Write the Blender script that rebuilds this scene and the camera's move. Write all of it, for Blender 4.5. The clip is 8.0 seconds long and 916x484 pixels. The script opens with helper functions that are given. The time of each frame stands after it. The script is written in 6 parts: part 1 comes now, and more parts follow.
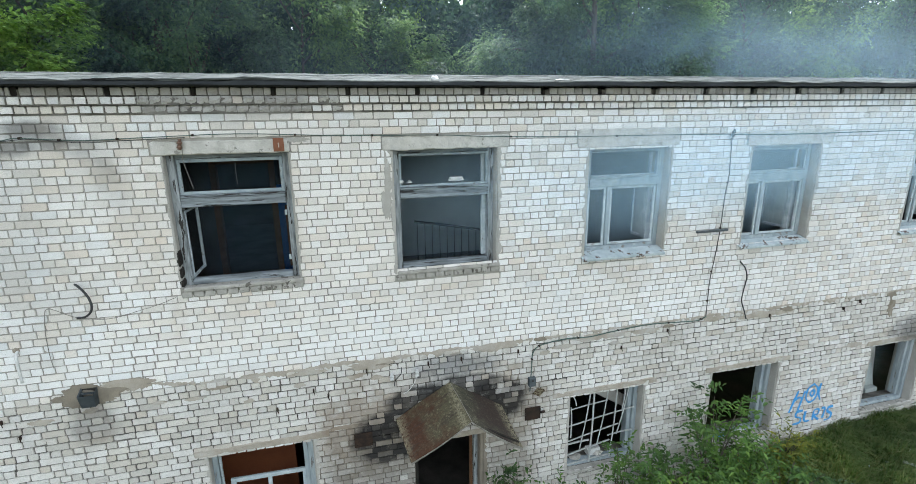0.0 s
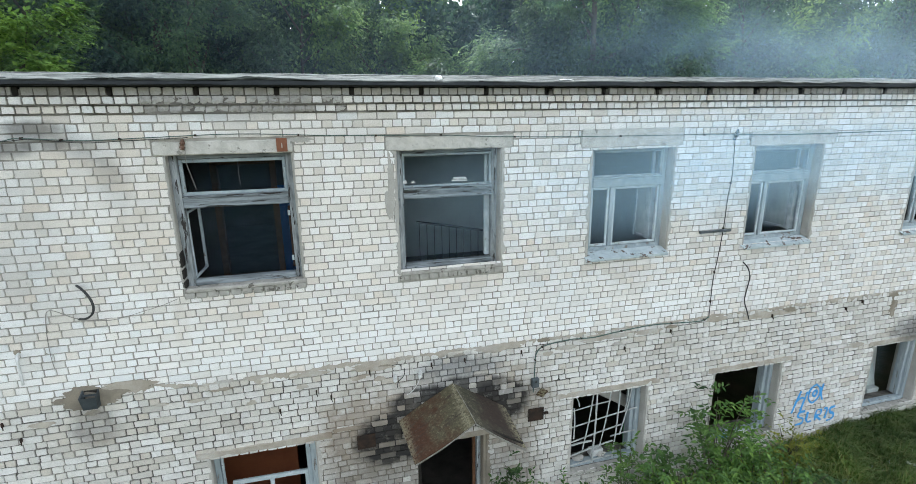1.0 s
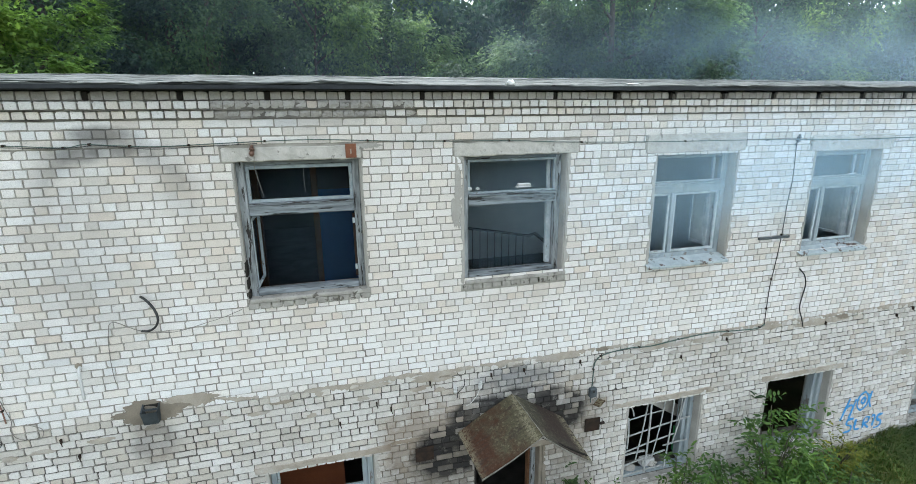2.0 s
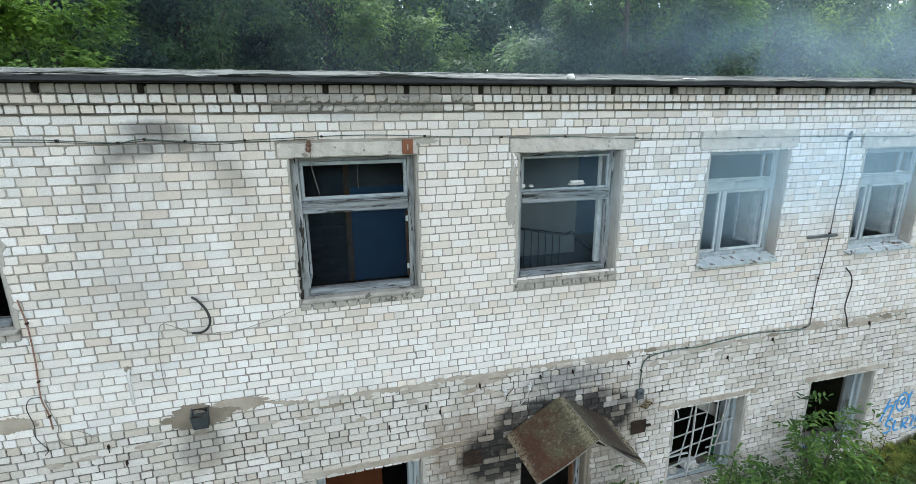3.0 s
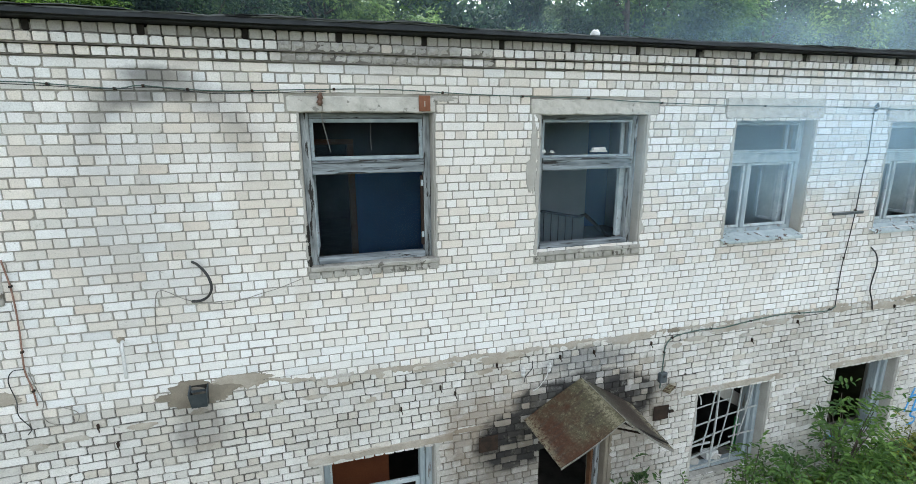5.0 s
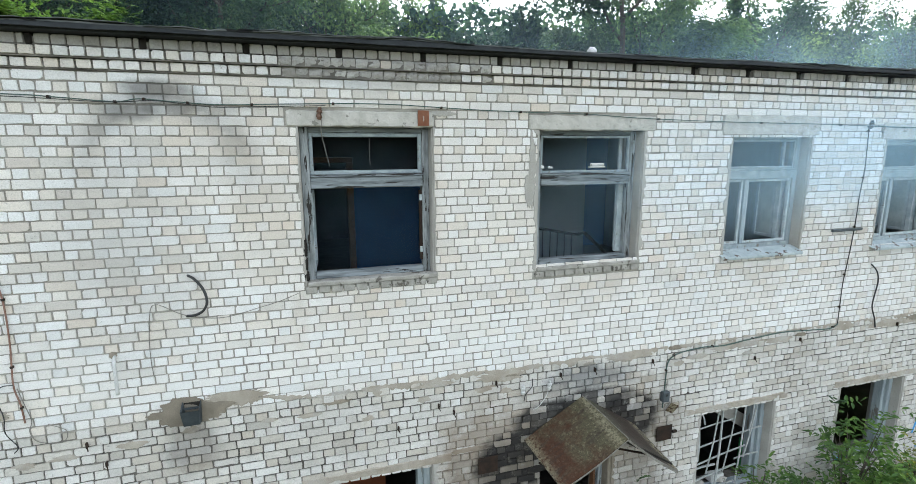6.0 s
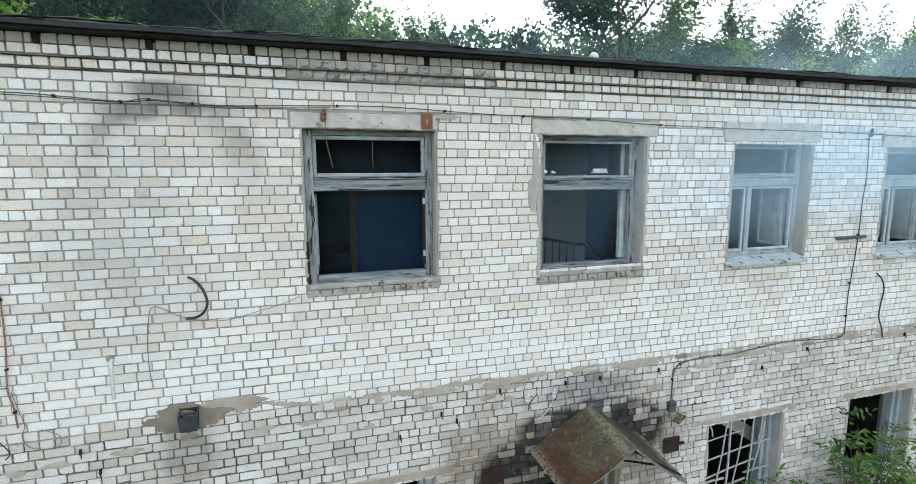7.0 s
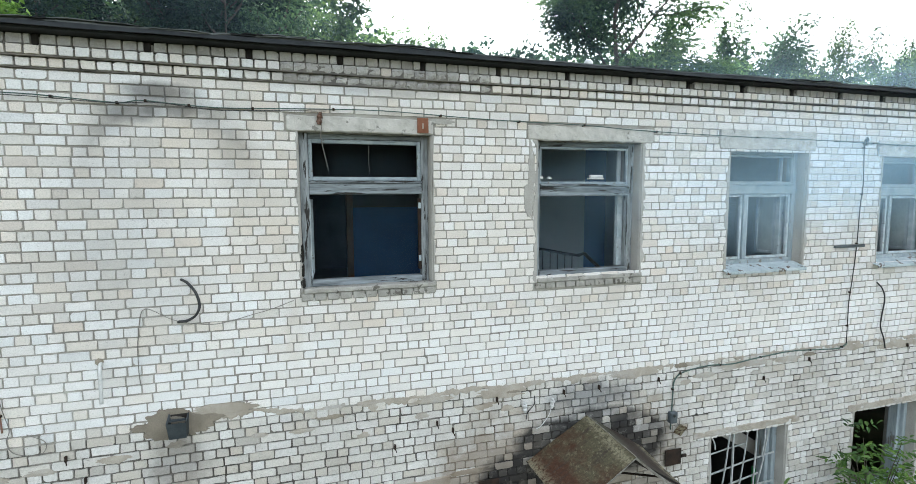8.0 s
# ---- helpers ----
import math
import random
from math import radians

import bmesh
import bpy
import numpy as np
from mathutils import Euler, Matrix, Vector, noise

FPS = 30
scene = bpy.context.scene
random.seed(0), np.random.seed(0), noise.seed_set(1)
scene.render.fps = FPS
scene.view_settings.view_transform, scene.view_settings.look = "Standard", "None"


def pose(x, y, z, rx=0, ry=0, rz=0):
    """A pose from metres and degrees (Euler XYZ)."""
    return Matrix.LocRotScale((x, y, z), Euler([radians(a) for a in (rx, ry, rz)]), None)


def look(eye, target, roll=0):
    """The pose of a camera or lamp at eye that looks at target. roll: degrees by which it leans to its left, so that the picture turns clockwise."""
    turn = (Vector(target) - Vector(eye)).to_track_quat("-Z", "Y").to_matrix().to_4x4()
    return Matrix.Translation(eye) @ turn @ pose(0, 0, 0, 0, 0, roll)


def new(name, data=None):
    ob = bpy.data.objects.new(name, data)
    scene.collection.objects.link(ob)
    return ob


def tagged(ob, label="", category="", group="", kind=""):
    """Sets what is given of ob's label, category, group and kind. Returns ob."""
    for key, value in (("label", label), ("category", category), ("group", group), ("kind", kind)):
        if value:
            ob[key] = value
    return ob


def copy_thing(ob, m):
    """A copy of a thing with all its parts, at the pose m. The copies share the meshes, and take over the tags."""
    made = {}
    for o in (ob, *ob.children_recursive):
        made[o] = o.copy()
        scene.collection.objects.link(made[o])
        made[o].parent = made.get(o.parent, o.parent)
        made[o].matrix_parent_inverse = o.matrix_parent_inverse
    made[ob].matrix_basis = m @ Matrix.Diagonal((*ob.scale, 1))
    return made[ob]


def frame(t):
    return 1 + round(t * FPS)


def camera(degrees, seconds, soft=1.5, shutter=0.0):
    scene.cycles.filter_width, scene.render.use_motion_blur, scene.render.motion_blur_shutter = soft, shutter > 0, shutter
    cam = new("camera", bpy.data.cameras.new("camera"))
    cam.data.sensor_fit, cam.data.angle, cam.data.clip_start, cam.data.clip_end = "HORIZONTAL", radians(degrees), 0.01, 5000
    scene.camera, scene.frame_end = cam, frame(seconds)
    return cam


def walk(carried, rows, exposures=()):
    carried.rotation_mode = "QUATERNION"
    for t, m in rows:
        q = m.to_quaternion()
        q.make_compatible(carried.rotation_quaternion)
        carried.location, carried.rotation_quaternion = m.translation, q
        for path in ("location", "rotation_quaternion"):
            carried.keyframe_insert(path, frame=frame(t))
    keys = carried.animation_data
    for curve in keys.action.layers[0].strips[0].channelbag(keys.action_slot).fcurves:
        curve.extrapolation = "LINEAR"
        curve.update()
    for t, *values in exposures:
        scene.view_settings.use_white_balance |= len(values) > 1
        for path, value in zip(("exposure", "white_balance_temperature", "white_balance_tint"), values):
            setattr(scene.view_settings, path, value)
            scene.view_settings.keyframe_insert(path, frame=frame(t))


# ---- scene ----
cam = camera(86.1, 8.0, soft=0.62)
PATH = [
    (0, (0.362, -6.766, 7.235), (0.849, -4.894, 6.727), -0.7),
    (0.5, (0.434, -6.774, 7.229), (0.925, -4.903, 6.721), -0.7),
    (1, (0.295, -6.722, 7.226), (0.789, -4.851, 6.721), -0.7),
    (1.5, (-0.089, -6.552, 7.25), (0.412, -4.682, 6.748), -0.7),
    (2, (-0.585, -6.278, 7.295), (-0.076, -4.411, 6.791), -0.6),
    (2.2, (-0.786, -6.208, 7.295), (-0.283, -4.338, 6.795), -0.7),
    (3.5, (-1.409, -5.761, 7.127), (-0.873, -3.905, 6.612), -0.4),
    (4, (-1.49, -5.691, 6.895), (-0.949, -3.836, 6.378), -0.4),
    (5.5, (-1.503, -5.596, 6.573), (-0.946, -3.72, 6.16), -0.3),
    (6, (-1.495, -5.599, 6.518), (-0.934, -3.715, 6.15), -0.3),
    (6.5, (-1.521, -5.59, 6.425), (-0.956, -3.699, 6.099), -0.3),
    (7, (-1.536, -5.579, 6.304), (-0.969, -3.683, 6.022), -0.3),
    (7.5, (-1.525, -5.578, 6.19), (-0.954, -3.676, 5.953), -0.3),
    (8, (-1.489, -5.584, 6.099), (-0.918, -3.677, 5.904), -0.3),
]
walk(cam, [(t, look(eye, target, roll)) for t, eye, target, roll in PATH],
     exposures=[(0.0, 1.17, 6160.0, 4.0), (8.0, 1.22, 6160.0, 4.0)])

# ---- world, sun, exposure ----
SUN_ELEV, SUN_ROT = radians(48), radians(18)
world = bpy.data.worlds.new("world")
scene.world = world
world.use_nodes = True
wn = world.node_tree
wn.nodes.clear()
sky = wn.nodes.new("ShaderNodeTexSky")
sky.sky_type = "NISHITA"
sky.sun_disc = False
sky.sun_elevation, sky.sun_rotation = SUN_ELEV, SUN_ROT
sky.dust_density, sky.air_density = 4.0, 1.0
cloud = wn.nodes.new("ShaderNodeHueSaturation")
cloud.inputs["Saturation"].default_value = 0.22
cloud.inputs["Value"].default_value = 2.0
wbg = wn.nodes.new("ShaderNodeBackground")
wbg.inputs["Strength"].default_value = 0.15
wout = wn.nodes.new("ShaderNodeOutputWorld")
wn.links.new(sky.outputs[0], cloud.inputs["Color"])
wn.links.new(cloud.outputs[0], wbg.inputs["Color"])
wn.links.new(wbg.outputs[0], wout.inputs["Surface"])

sun_data = bpy.data.lights.new("sun", "SUN")
sun_data.energy, sun_data.angle, sun_data.color = 0.8, radians(30), (1.0, 0.98, 0.95)
sun = new("sun", sun_data)
# the sun stands veiled by cloud behind the building, so that the front lies in open shade
sun.matrix_world = look((2 + 10, 30, 36), (2, 0, 3))


# ---- materials ----
def nd(nt, kind, ins=None, **props):
    """A node with its properties and inputs (values or sockets)."""
    n = nt.nodes.new("ShaderNode" + kind)
    for k, v in props.items():
        setattr(n, k, v)
    for k, v in (ins or {}).items():
        if isinstance(v, bpy.types.NodeSocket):
            nt.links.new(v, n.inputs[k])
        else:
            n.inputs[k].default_value = v
    return n


def rgb(c):
    return (c[0], c[1], c[2], 1.0)


def ramp(nt, fac, stops, ease="LINEAR"):
    n = nd(nt, "ValToRGB", {"Fac": fac})
    n.color_ramp.interpolation = ease
    els = n.color_ramp.elements
    while len(els) < len(stops):
        els.new(0.5)
    for e, (p, c) in zip(els, stops):
        e.position = p
        e.color = rgb(c) if isinstance(c, (tuple, list)) else (c, c, c, 1)
    return n.outputs["Color"]


def mixc(nt, fac, a, b, mode="MIX"):
    n = nd(nt, "Mix", data_type="RGBA", blend_type=mode)
    for i, v in ((0, fac), (6, a), (7, b)):
        if isinstance(v, bpy.types.NodeSocket):
            nt.links.new(v, n.inputs[i])
        else:
            n.inputs[i].default_value = rgb(v) if isinstance(v, (tuple, list)) else v
    return n.outputs[2]


def calc(nt, op, a, b=0.0, c=0.0, clamp=False):
    n = nd(nt, "Math", operation=op, use_clamp=clamp)
    for i, v in enumerate((a, b, c)):
        if isinstance(v, bpy.types.NodeSocket):
            nt.links.new(v, n.inputs[i])
        else:
            n.inputs[i].default_value = v
    return n.outputs[0]


def noisy(nt, vec, scale, detail=4.0, rough=0.55, stretch=None):
    if stretch:
        vec = nd(nt, "Mapping", {"Vector": vec, "Scale": stretch}).outputs[0]
    return nd(nt, "TexNoise", {"Vector": vec, "Scale": scale, "Detail": detail, "Roughness": rough}).outputs["Fac"]


def begin(name):
    m = bpy.data.materials.new(name)
    m.use_nodes = True
    nt = m.node_tree
    return m, nt, nt.nodes["Principled BSDF"], nd(nt, "NewGeometry").outputs["Position"]


def finish(nt, bsdf, color, rough=0.85, metal=0.0, bump=None, strength=0.3, dist=0.004):
    for key, v in (("Base Color", color), ("Roughness", rough), ("Metallic", metal)):
        if isinstance(v, bpy.types.NodeSocket):
            nt.links.new(v, bsdf.inputs[key])
        else:
            bsdf.inputs[key].default_value = rgb(v) if isinstance(v, (tuple, list)) else v
    bsdf.inputs["Specular IOR Level"].default_value = 0.3
    if bump is not None:
        b = nd(nt, "Bump", {"Height": bump, "Strength": strength, "Distance": dist})
        nt.links.new(b.outputs[0], bsdf.inputs["Normal"])


def simple(name, c1, c2, scale=6.0, fine=60.0, rough=0.85, metal=0.0, strength=0.3, stretch=None, spots=None):
    """Two-tone mottled surface with fine grain; spots: (colour, threshold, scale) of a worn-through layer."""
    m, nt, bsdf, pos = begin(name)
    a = noisy(nt, pos, scale, 5, 0.6, stretch)
    f = noisy(nt, pos, fine, 4, 0.6, stretch)
    col = mixc(nt, ramp(nt, a, [(0.3, 0.0), (0.7, 1.0)]), c1, c2)
    col = mixc(nt, 0.35, col, ramp(nt, f, [(0.3, 0.45), (0.7, 1.0)]), "MULTIPLY")
    h = calc(nt, "ADD", f, a)
    if spots:
        sc, th, ss = spots
        s = noisy(nt, pos, ss, 6, 0.65, stretch)
        k = ramp(nt, s, [(th, 0.0), (th + 0.03, 1.0)])
        col = mixc(nt, k, col, sc)
        h = calc(nt, "SUBTRACT", h, k)
    finish(nt, bsdf, col, rough, metal, h, strength)
    return m


def stain(nt, pos, cx, cz, rx, rz, edge=0.5, seed=0.0):
    """A blotch on the front wall, 1 in its middle, with a ragged edge."""
    s = nd(nt, "SeparateXYZ", {0: pos})
    dx = calc(nt, "DIVIDE", calc(nt, "SUBTRACT", s.outputs[0], cx), rx)
    dz = calc(nt, "DIVIDE", calc(nt, "SUBTRACT", s.outputs[2], cz), rz)
    d = calc(nt, "SQRT", calc(nt, "ADD", calc(nt, "MULTIPLY", dx, dx), calc(nt, "MULTIPLY", dz, dz)))
    n = noisy(nt, pos, 2.3 + seed, 6, 0.7)
    d = calc(nt, "ADD", d, calc(nt, "MULTIPLY", calc(nt, "SUBTRACT", n, 0.5), edge * 2.2))
    return calc(nt, "MULTIPLY_ADD", d, -1.0 / edge, 1.0 / edge + 0.3, clamp=True)


def ring(nt, pos, cx, cz, r, w):
    """The upper half of a smoky ring on the front wall."""
    s = nd(nt, "SeparateXYZ", {0: pos})
    dx = calc(nt, "SUBTRACT", s.outputs[0], cx)
    dz = calc(nt, "SUBTRACT", s.outputs[2], cz)
    d = calc(nt, "SQRT", calc(nt, "ADD", calc(nt, "MULTIPLY", dx, dx), calc(nt, "MULTIPLY", dz, dz)))
    n = noisy(nt, pos, 2.0, 5, 0.65)
    d = calc(nt, "ADD", d, calc(nt, "MULTIPLY", calc(nt, "SUBTRACT", n, 0.5), 0.5))
    k = calc(nt, "SUBTRACT", 1.0, calc(nt, "DIVIDE", calc(nt, "ABSOLUTE", calc(nt, "SUBTRACT", d, r)), w), clamp=True)
    up = calc(nt, "MULTIPLY_ADD", dz, 1.3, 0.35, clamp=True)
    return calc(nt, "MULTIPLY", k, up)


def soot(nt, pos, col, own=None):
    """Fire marks round the doorway, a burnt smudge below the eaves and drips under the vent."""
    patchy = burnt = ramp(nt, noisy(nt, pos, 7.0, 5, 0.7), [(0.3, 0.6), (0.46, 1.0)])
    if own is not None:
        each = ramp(nt, calc(nt, "FRACT", calc(nt, "MULTIPLY", own, 13.7)), [(0.0, 0.4), (0.12, 0.75), (0.35, 1.0), (1.0, 1.0)])
        burnt = ramp(nt, calc(nt, "FRACT", calc(nt, "MULTIPLY", own, 29.3)), [(0.0, 0.08), (0.13, 0.3), (0.24, 0.85), (0.5, 1.0), (1.0, 1.0)])
        burnt = calc(nt, "MULTIPLY", patchy, burnt)
        patchy = calc(nt, "MULTIPLY", patchy, each)
    # scorched brown fringe, then grey smoke, then black soot
    for cx, cz, rx, rz, edge, seed, amount, tone in (
            (0.7, 2.5, 1.05, 0.85, 0.7, 0.4, 0.75, (0.21, 0.165, 0.12)), (2.9, 2.5, 0.85, 0.9, 0.7, 0.9, 0.7, (0.21, 0.175, 0.13)),
            (0.85, 1.5, 1.05, 1.05, 0.6, 0.7, 0.68, (0.12, 0.105, 0.085)), (2.95, 1.4, 0.6, 0.95, 0.6, 0.2, 0.62, (0.17, 0.15, 0.125)),
            (2.05, 3.38, 0.72, 0.24, 0.6, 1.2, 0.7, (0.10, 0.105, 0.11)),
            (0.98, 2.32, 0.62, 0.5, 0.28, 0.0, 0.97, (0.02, 0.019, 0.019)), (1.42, 2.86, 0.5, 0.3, 0.3, 0.3, 0.93, (0.026, 0.025, 0.024)),
            (2.7, 2.66, 0.6, 0.44, 0.28, 0.6, 0.97, (0.022, 0.02, 0.019)), (2.15, 3.06, 0.66, 0.17, 0.35, 1.5, 0.88, (0.03, 0.029, 0.029))):
        k = stain(nt, pos, cx, cz, rx, rz, edge, seed)
        col = mixc(nt, calc(nt, "MULTIPLY", calc(nt, "MULTIPLY", k, burnt if amount > 0.86 else patchy), amount), col, tone)
    # smudge of an old fire under the eaves, with its drips
    k = stain(nt, pos, -2.9, 7.13, 0.36, 0.10, 0.7, 0.5)
    col = mixc(nt, calc(nt, "MULTIPLY", k, 0.66), col, (0.085, 0.084, 0.082))
    k = stain(nt, pos, -3.15, 6.9, 0.26, 0.09, 0.6, 0.8)
    col = mixc(nt, calc(nt, "MULTIPLY", k, 0.5), col, (0.12, 0.118, 0.115))
    k = stain(nt, pos, -2.8, 6.93, 0.26, 0.07, 0.4, 1.4)
    col = mixc(nt, calc(nt, "MULTIPLY", calc(nt, "MULTIPLY", k, patchy), 0.55), col, (0.13, 0.125, 0.12))
    k = ring(nt, pos, -2.85, 6.3, 0.72, 0.24)
    col = mixc(nt, calc(nt, "MULTIPLY", calc(nt, "MULTIPLY", k, patchy), 0.5), col, (0.11, 0.108, 0.106))
    k = stain(nt, pos, -3.35, 5.7, 0.7, 1.1, 0.9, 0.4)
    col = mixc(nt, calc(nt, "MULTIPLY", k, 0.26), col, (0.24, 0.23, 0.22))
    k = stain(nt, pos, -0.75, 7.35, 1.15, 0.2, 0.5, 1.1)
    col = mixc(nt, calc(nt, "MULTIPLY", k, 0.3), col, (0.2, 0.19, 0.18))
    k = stain(nt, pos, -2.93, 3.3, 0.3, 0.36, 0.6, 1.3)
    col = mixc(nt, calc(nt, "MULTIPLY", calc(nt, "MULTIPLY", k, patchy), 0.5), col, (0.09, 0.08, 0.068))
    k = stain(nt, pos, 12.2, 2.75, 0.9, 0.35, 0.6, 0.9)
    col = mixc(nt, calc(nt, "MULTIPLY", k, 0.7), col, (0.06, 0.058, 0.056))
    return col


def brick_material(name, tones, grime, grime_col, washed=False):
    m, nt, bsdf, pos = begin(name)
    island = nd(nt, "NewGeometry").outputs["Random Per Island"]
    own = nd(nt, "ObjectInfo").outputs["Random"]
    r = calc(nt, "FRACT", calc(nt, "ADD", island, own))
    col = ramp(nt, r, tones)
    r2 = calc(nt, "FRACT", calc(nt, "MULTIPLY", r, 7.31))
    col = mixc(nt, 1.0, col, ramp(nt, r2, [(0.0, 0.85), (0.3, 0.96), (1.0, 1.04)]), "MULTIPLY")
    big = noisy(nt, pos, 0.55, 5, 0.6)
    col = mixc(nt, ramp(nt, big, [(0.42, 0.0), (0.68, grime)]), col, grime_col)
    mid = noisy(nt, pos, 5.0, 6, 0.7)
    col = mixc(nt, ramp(nt, mid, [(0.5, 0.0), (0.75, grime)]), col, grime_col)
    fine = noisy(nt, pos, 70.0, 4, 0.7)
    col = mixc(nt, 0.6, col, ramp(nt, fine, [(0.3, 0.62), (0.58, 1.03)]), "MULTIPLY")
    pit = noisy(nt, pos, 30.0, 4, 0.6)
    col = mixc(nt, ramp(nt, pit, [(0.64, 0.0), (0.7, 0.55)]), col, (0.2, 0.19, 0.175))
    smears = calc(nt, "MULTIPLY", ramp(nt, noisy(nt, pos, 11.0, 6, 0.75), [(0.6, 0.0), (0.64, 1.0)]), ramp(nt, noisy(nt, pos, 1.3, 3, 0.5), [(0.4, 0.0), (0.6, 1.0)]))
    col = mixc(nt, calc(nt, "MULTIPLY", smears, 0.55), col, (0.5, 0.475, 0.43))
    if washed:
        k = stain(nt, pos, 2.5, 4.15, 7.5, 0.5, 0.5, 0.15)
        col = mixc(nt, calc(nt, "MULTIPLY", k, 0.32), col, (0.84, 0.84, 0.835))
        k = stain(nt, pos, 0.2, 5.6, 3.2, 1.6, 0.8, 0.35)
        col = mixc(nt, calc(nt, "MULTIPLY", k, 0.24), col, (0.77, 0.70, 0.625))
        for sx, sz, rx, rz in ((-0.9, 4.7, 0.5, 0.35), (-1.7, 4.6, 0.1, 0.6), (2.0, 4.65, 0.6, 0.25), (5.0, 4.6, 0.5, 0.35), (-0.1, 5.9, 0.12, 0.9), (-1.95, 6.1, 0.4, 0.95), (-2.5, 6.65, 0.6, 0.28), (0.4, 7.0, 1.2, 0.2)):
            k = stain(nt, pos, sx, sz, rx, rz, 0.8, 0.6)
            col = mixc(nt, calc(nt, "MULTIPLY", k, 0.2), col, (0.45, 0.36, 0.27))
    col = soot(nt, pos, col, r)
    finish(nt, bsdf, col, 0.9, 0, calc(nt, "ADD", fine, calc(nt, "MULTIPLY", mid, 2.0)), 0.6, 0.005)
    return m


def mortar_material(name, c1, c2, pale=1.6):
    m, nt, bsdf, pos = begin(name)
    a = noisy(nt, pos, 3.0, 6, 0.65)
    f = noisy(nt, pos, 90.0, 4, 0.7)
    col = mixc(nt, ramp(nt, a, [(0.35, 0.0), (0.65, 1.0)]), c1, c2)
    b = noisy(nt, pos, 1.1, 5, 0.7)
    col = mixc(nt, ramp(nt, b, [(0.5, 0.0), (0.7, 0.75)]), col, tuple(min(pale * x, 0.5) for x in c2))
    col = mixc(nt, 0.5, col, ramp(nt, f, [(0.3, 0.5), (0.65, 1.0)]), "MULTIPLY")
    col = soot(nt, pos, col)
    finish(nt, bsdf, col, 0.95, 0, calc(nt, "ADD", f, a), 0.5, 0.005)
    return m


WHITE_BRICK = brick_material("white_brick", [(0.0, (0.70, 0.67, 0.635)), (0.14, (0.765, 0.75, 0.735)), (0.3, (0.77, 0.78, 0.785)), (0.5, (0.80, 0.785, 0.775)), (0.66, (0.765, 0.735, 0.695)),
                                             (0.78, (0.72, 0.665, 0.60)), (0.88, (0.655, 0.635, 0.60)), (0.95, (0.665, 0.59, 0.52)), (1.0, (0.785, 0.785, 0.78))],
                             0.24, (0.46, 0.445, 0.42), True)
# low tones hold grime and, on the top course, some painted eaves shade
GRIMY_SHADED_BRICK = brick_material("grimy_shaded_brick", [(0.0, (0.44, 0.425, 0.40)), (0.3, (0.55, 0.54, 0.52)), (0.6, (0.60, 0.59, 0.57)), (0.85, (0.48, 0.46, 0.43)), (1.0, (0.58, 0.57, 0.56))],
                             0.6, (0.2, 0.19, 0.175))
GREY_BRICK = brick_material("old_brick", [(0.0, (0.54, 0.515, 0.475)), (0.25, (0.665, 0.65, 0.62)), (0.55, (0.72, 0.71, 0.695)),
                                          (0.8, (0.617, 0.590, 0.542)), (0.94, (0.519, 0.475, 0.416)), (1.0, (0.686, 0.666, 0.648))],
                            0.42, (0.353, 0.328, 0.287))
MORTAR = mortar_material("mortar", (0.245, 0.228, 0.204), (0.41, 0.386, 0.347), 1.3)
OLD_MORTAR = mortar_material("old_mortar", (0.06, 0.055, 0.049), (0.23, 0.215, 0.193), 1.8)
MUD = mortar_material("brown_cement", (0.19, 0.165, 0.13), (0.29, 0.255, 0.205))
CEMENT = mortar_material("cement_smear", (0.33, 0.292, 0.24), (0.46, 0.42, 0.36))
SILL_CEMENT = simple("sill_cement", (0.26, 0.25, 0.225), (0.45, 0.435, 0.40), 6, 80, 0.95, strength=0.6, spots=((0.13, 0.12, 0.105), 0.58, 9))
CONCRETE = simple("concrete", (0.40, 0.385, 0.35), (0.62, 0.60, 0.56), 5, 80, 0.92, strength=0.5, spots=((0.24, 0.23, 0.21), 0.6, 7))
PLASTER = simple("plaster", (0.36, 0.345, 0.315), (0.46, 0.445, 0.41), 3, 70, 0.92, strength=0.35, spots=((0.27, 0.26, 0.24), 0.66, 9))
OLD_WOOD = simple("weathered_wood", (0.075, 0.085, 0.092), (0.36, 0.40, 0.425), 22, 90, 0.85, strength=0.9, stretch=(0.09, 1, 1), spots=((0.03, 0.028, 0.026), 0.57, 26))
OLD_WOOD_UP = simple("weathered_upright_wood", (0.10, 0.11, 0.117), (0.44, 0.47, 0.485), 20, 90, 0.85, strength=0.9, stretch=(1, 1, 0.14), spots=((0.035, 0.032, 0.029), 0.57, 22))
PALE_WOOD = simple("flaking_paint_wood", (0.36, 0.43, 0.47), (0.58, 0.63, 0.65), 8, 45, 0.7, strength=0.5, spots=((0.22, 0.2, 0.18), 0.63, 10))
DIM_PAINT_UP = simple("dull_blue_upright_paint", (0.24, 0.29, 0.32), (0.42, 0.47, 0.49), 10, 45, 0.75, strength=0.5, stretch=(1, 1, 0.15), spots=((0.17, 0.16, 0.145), 0.62, 9))
DIM_PAINT = simple("dull_blue_paint_wood", (0.22, 0.27, 0.30), (0.40, 0.45, 0.47), 8, 45, 0.75, strength=0.5, spots=((0.17, 0.16, 0.145), 0.61, 9))
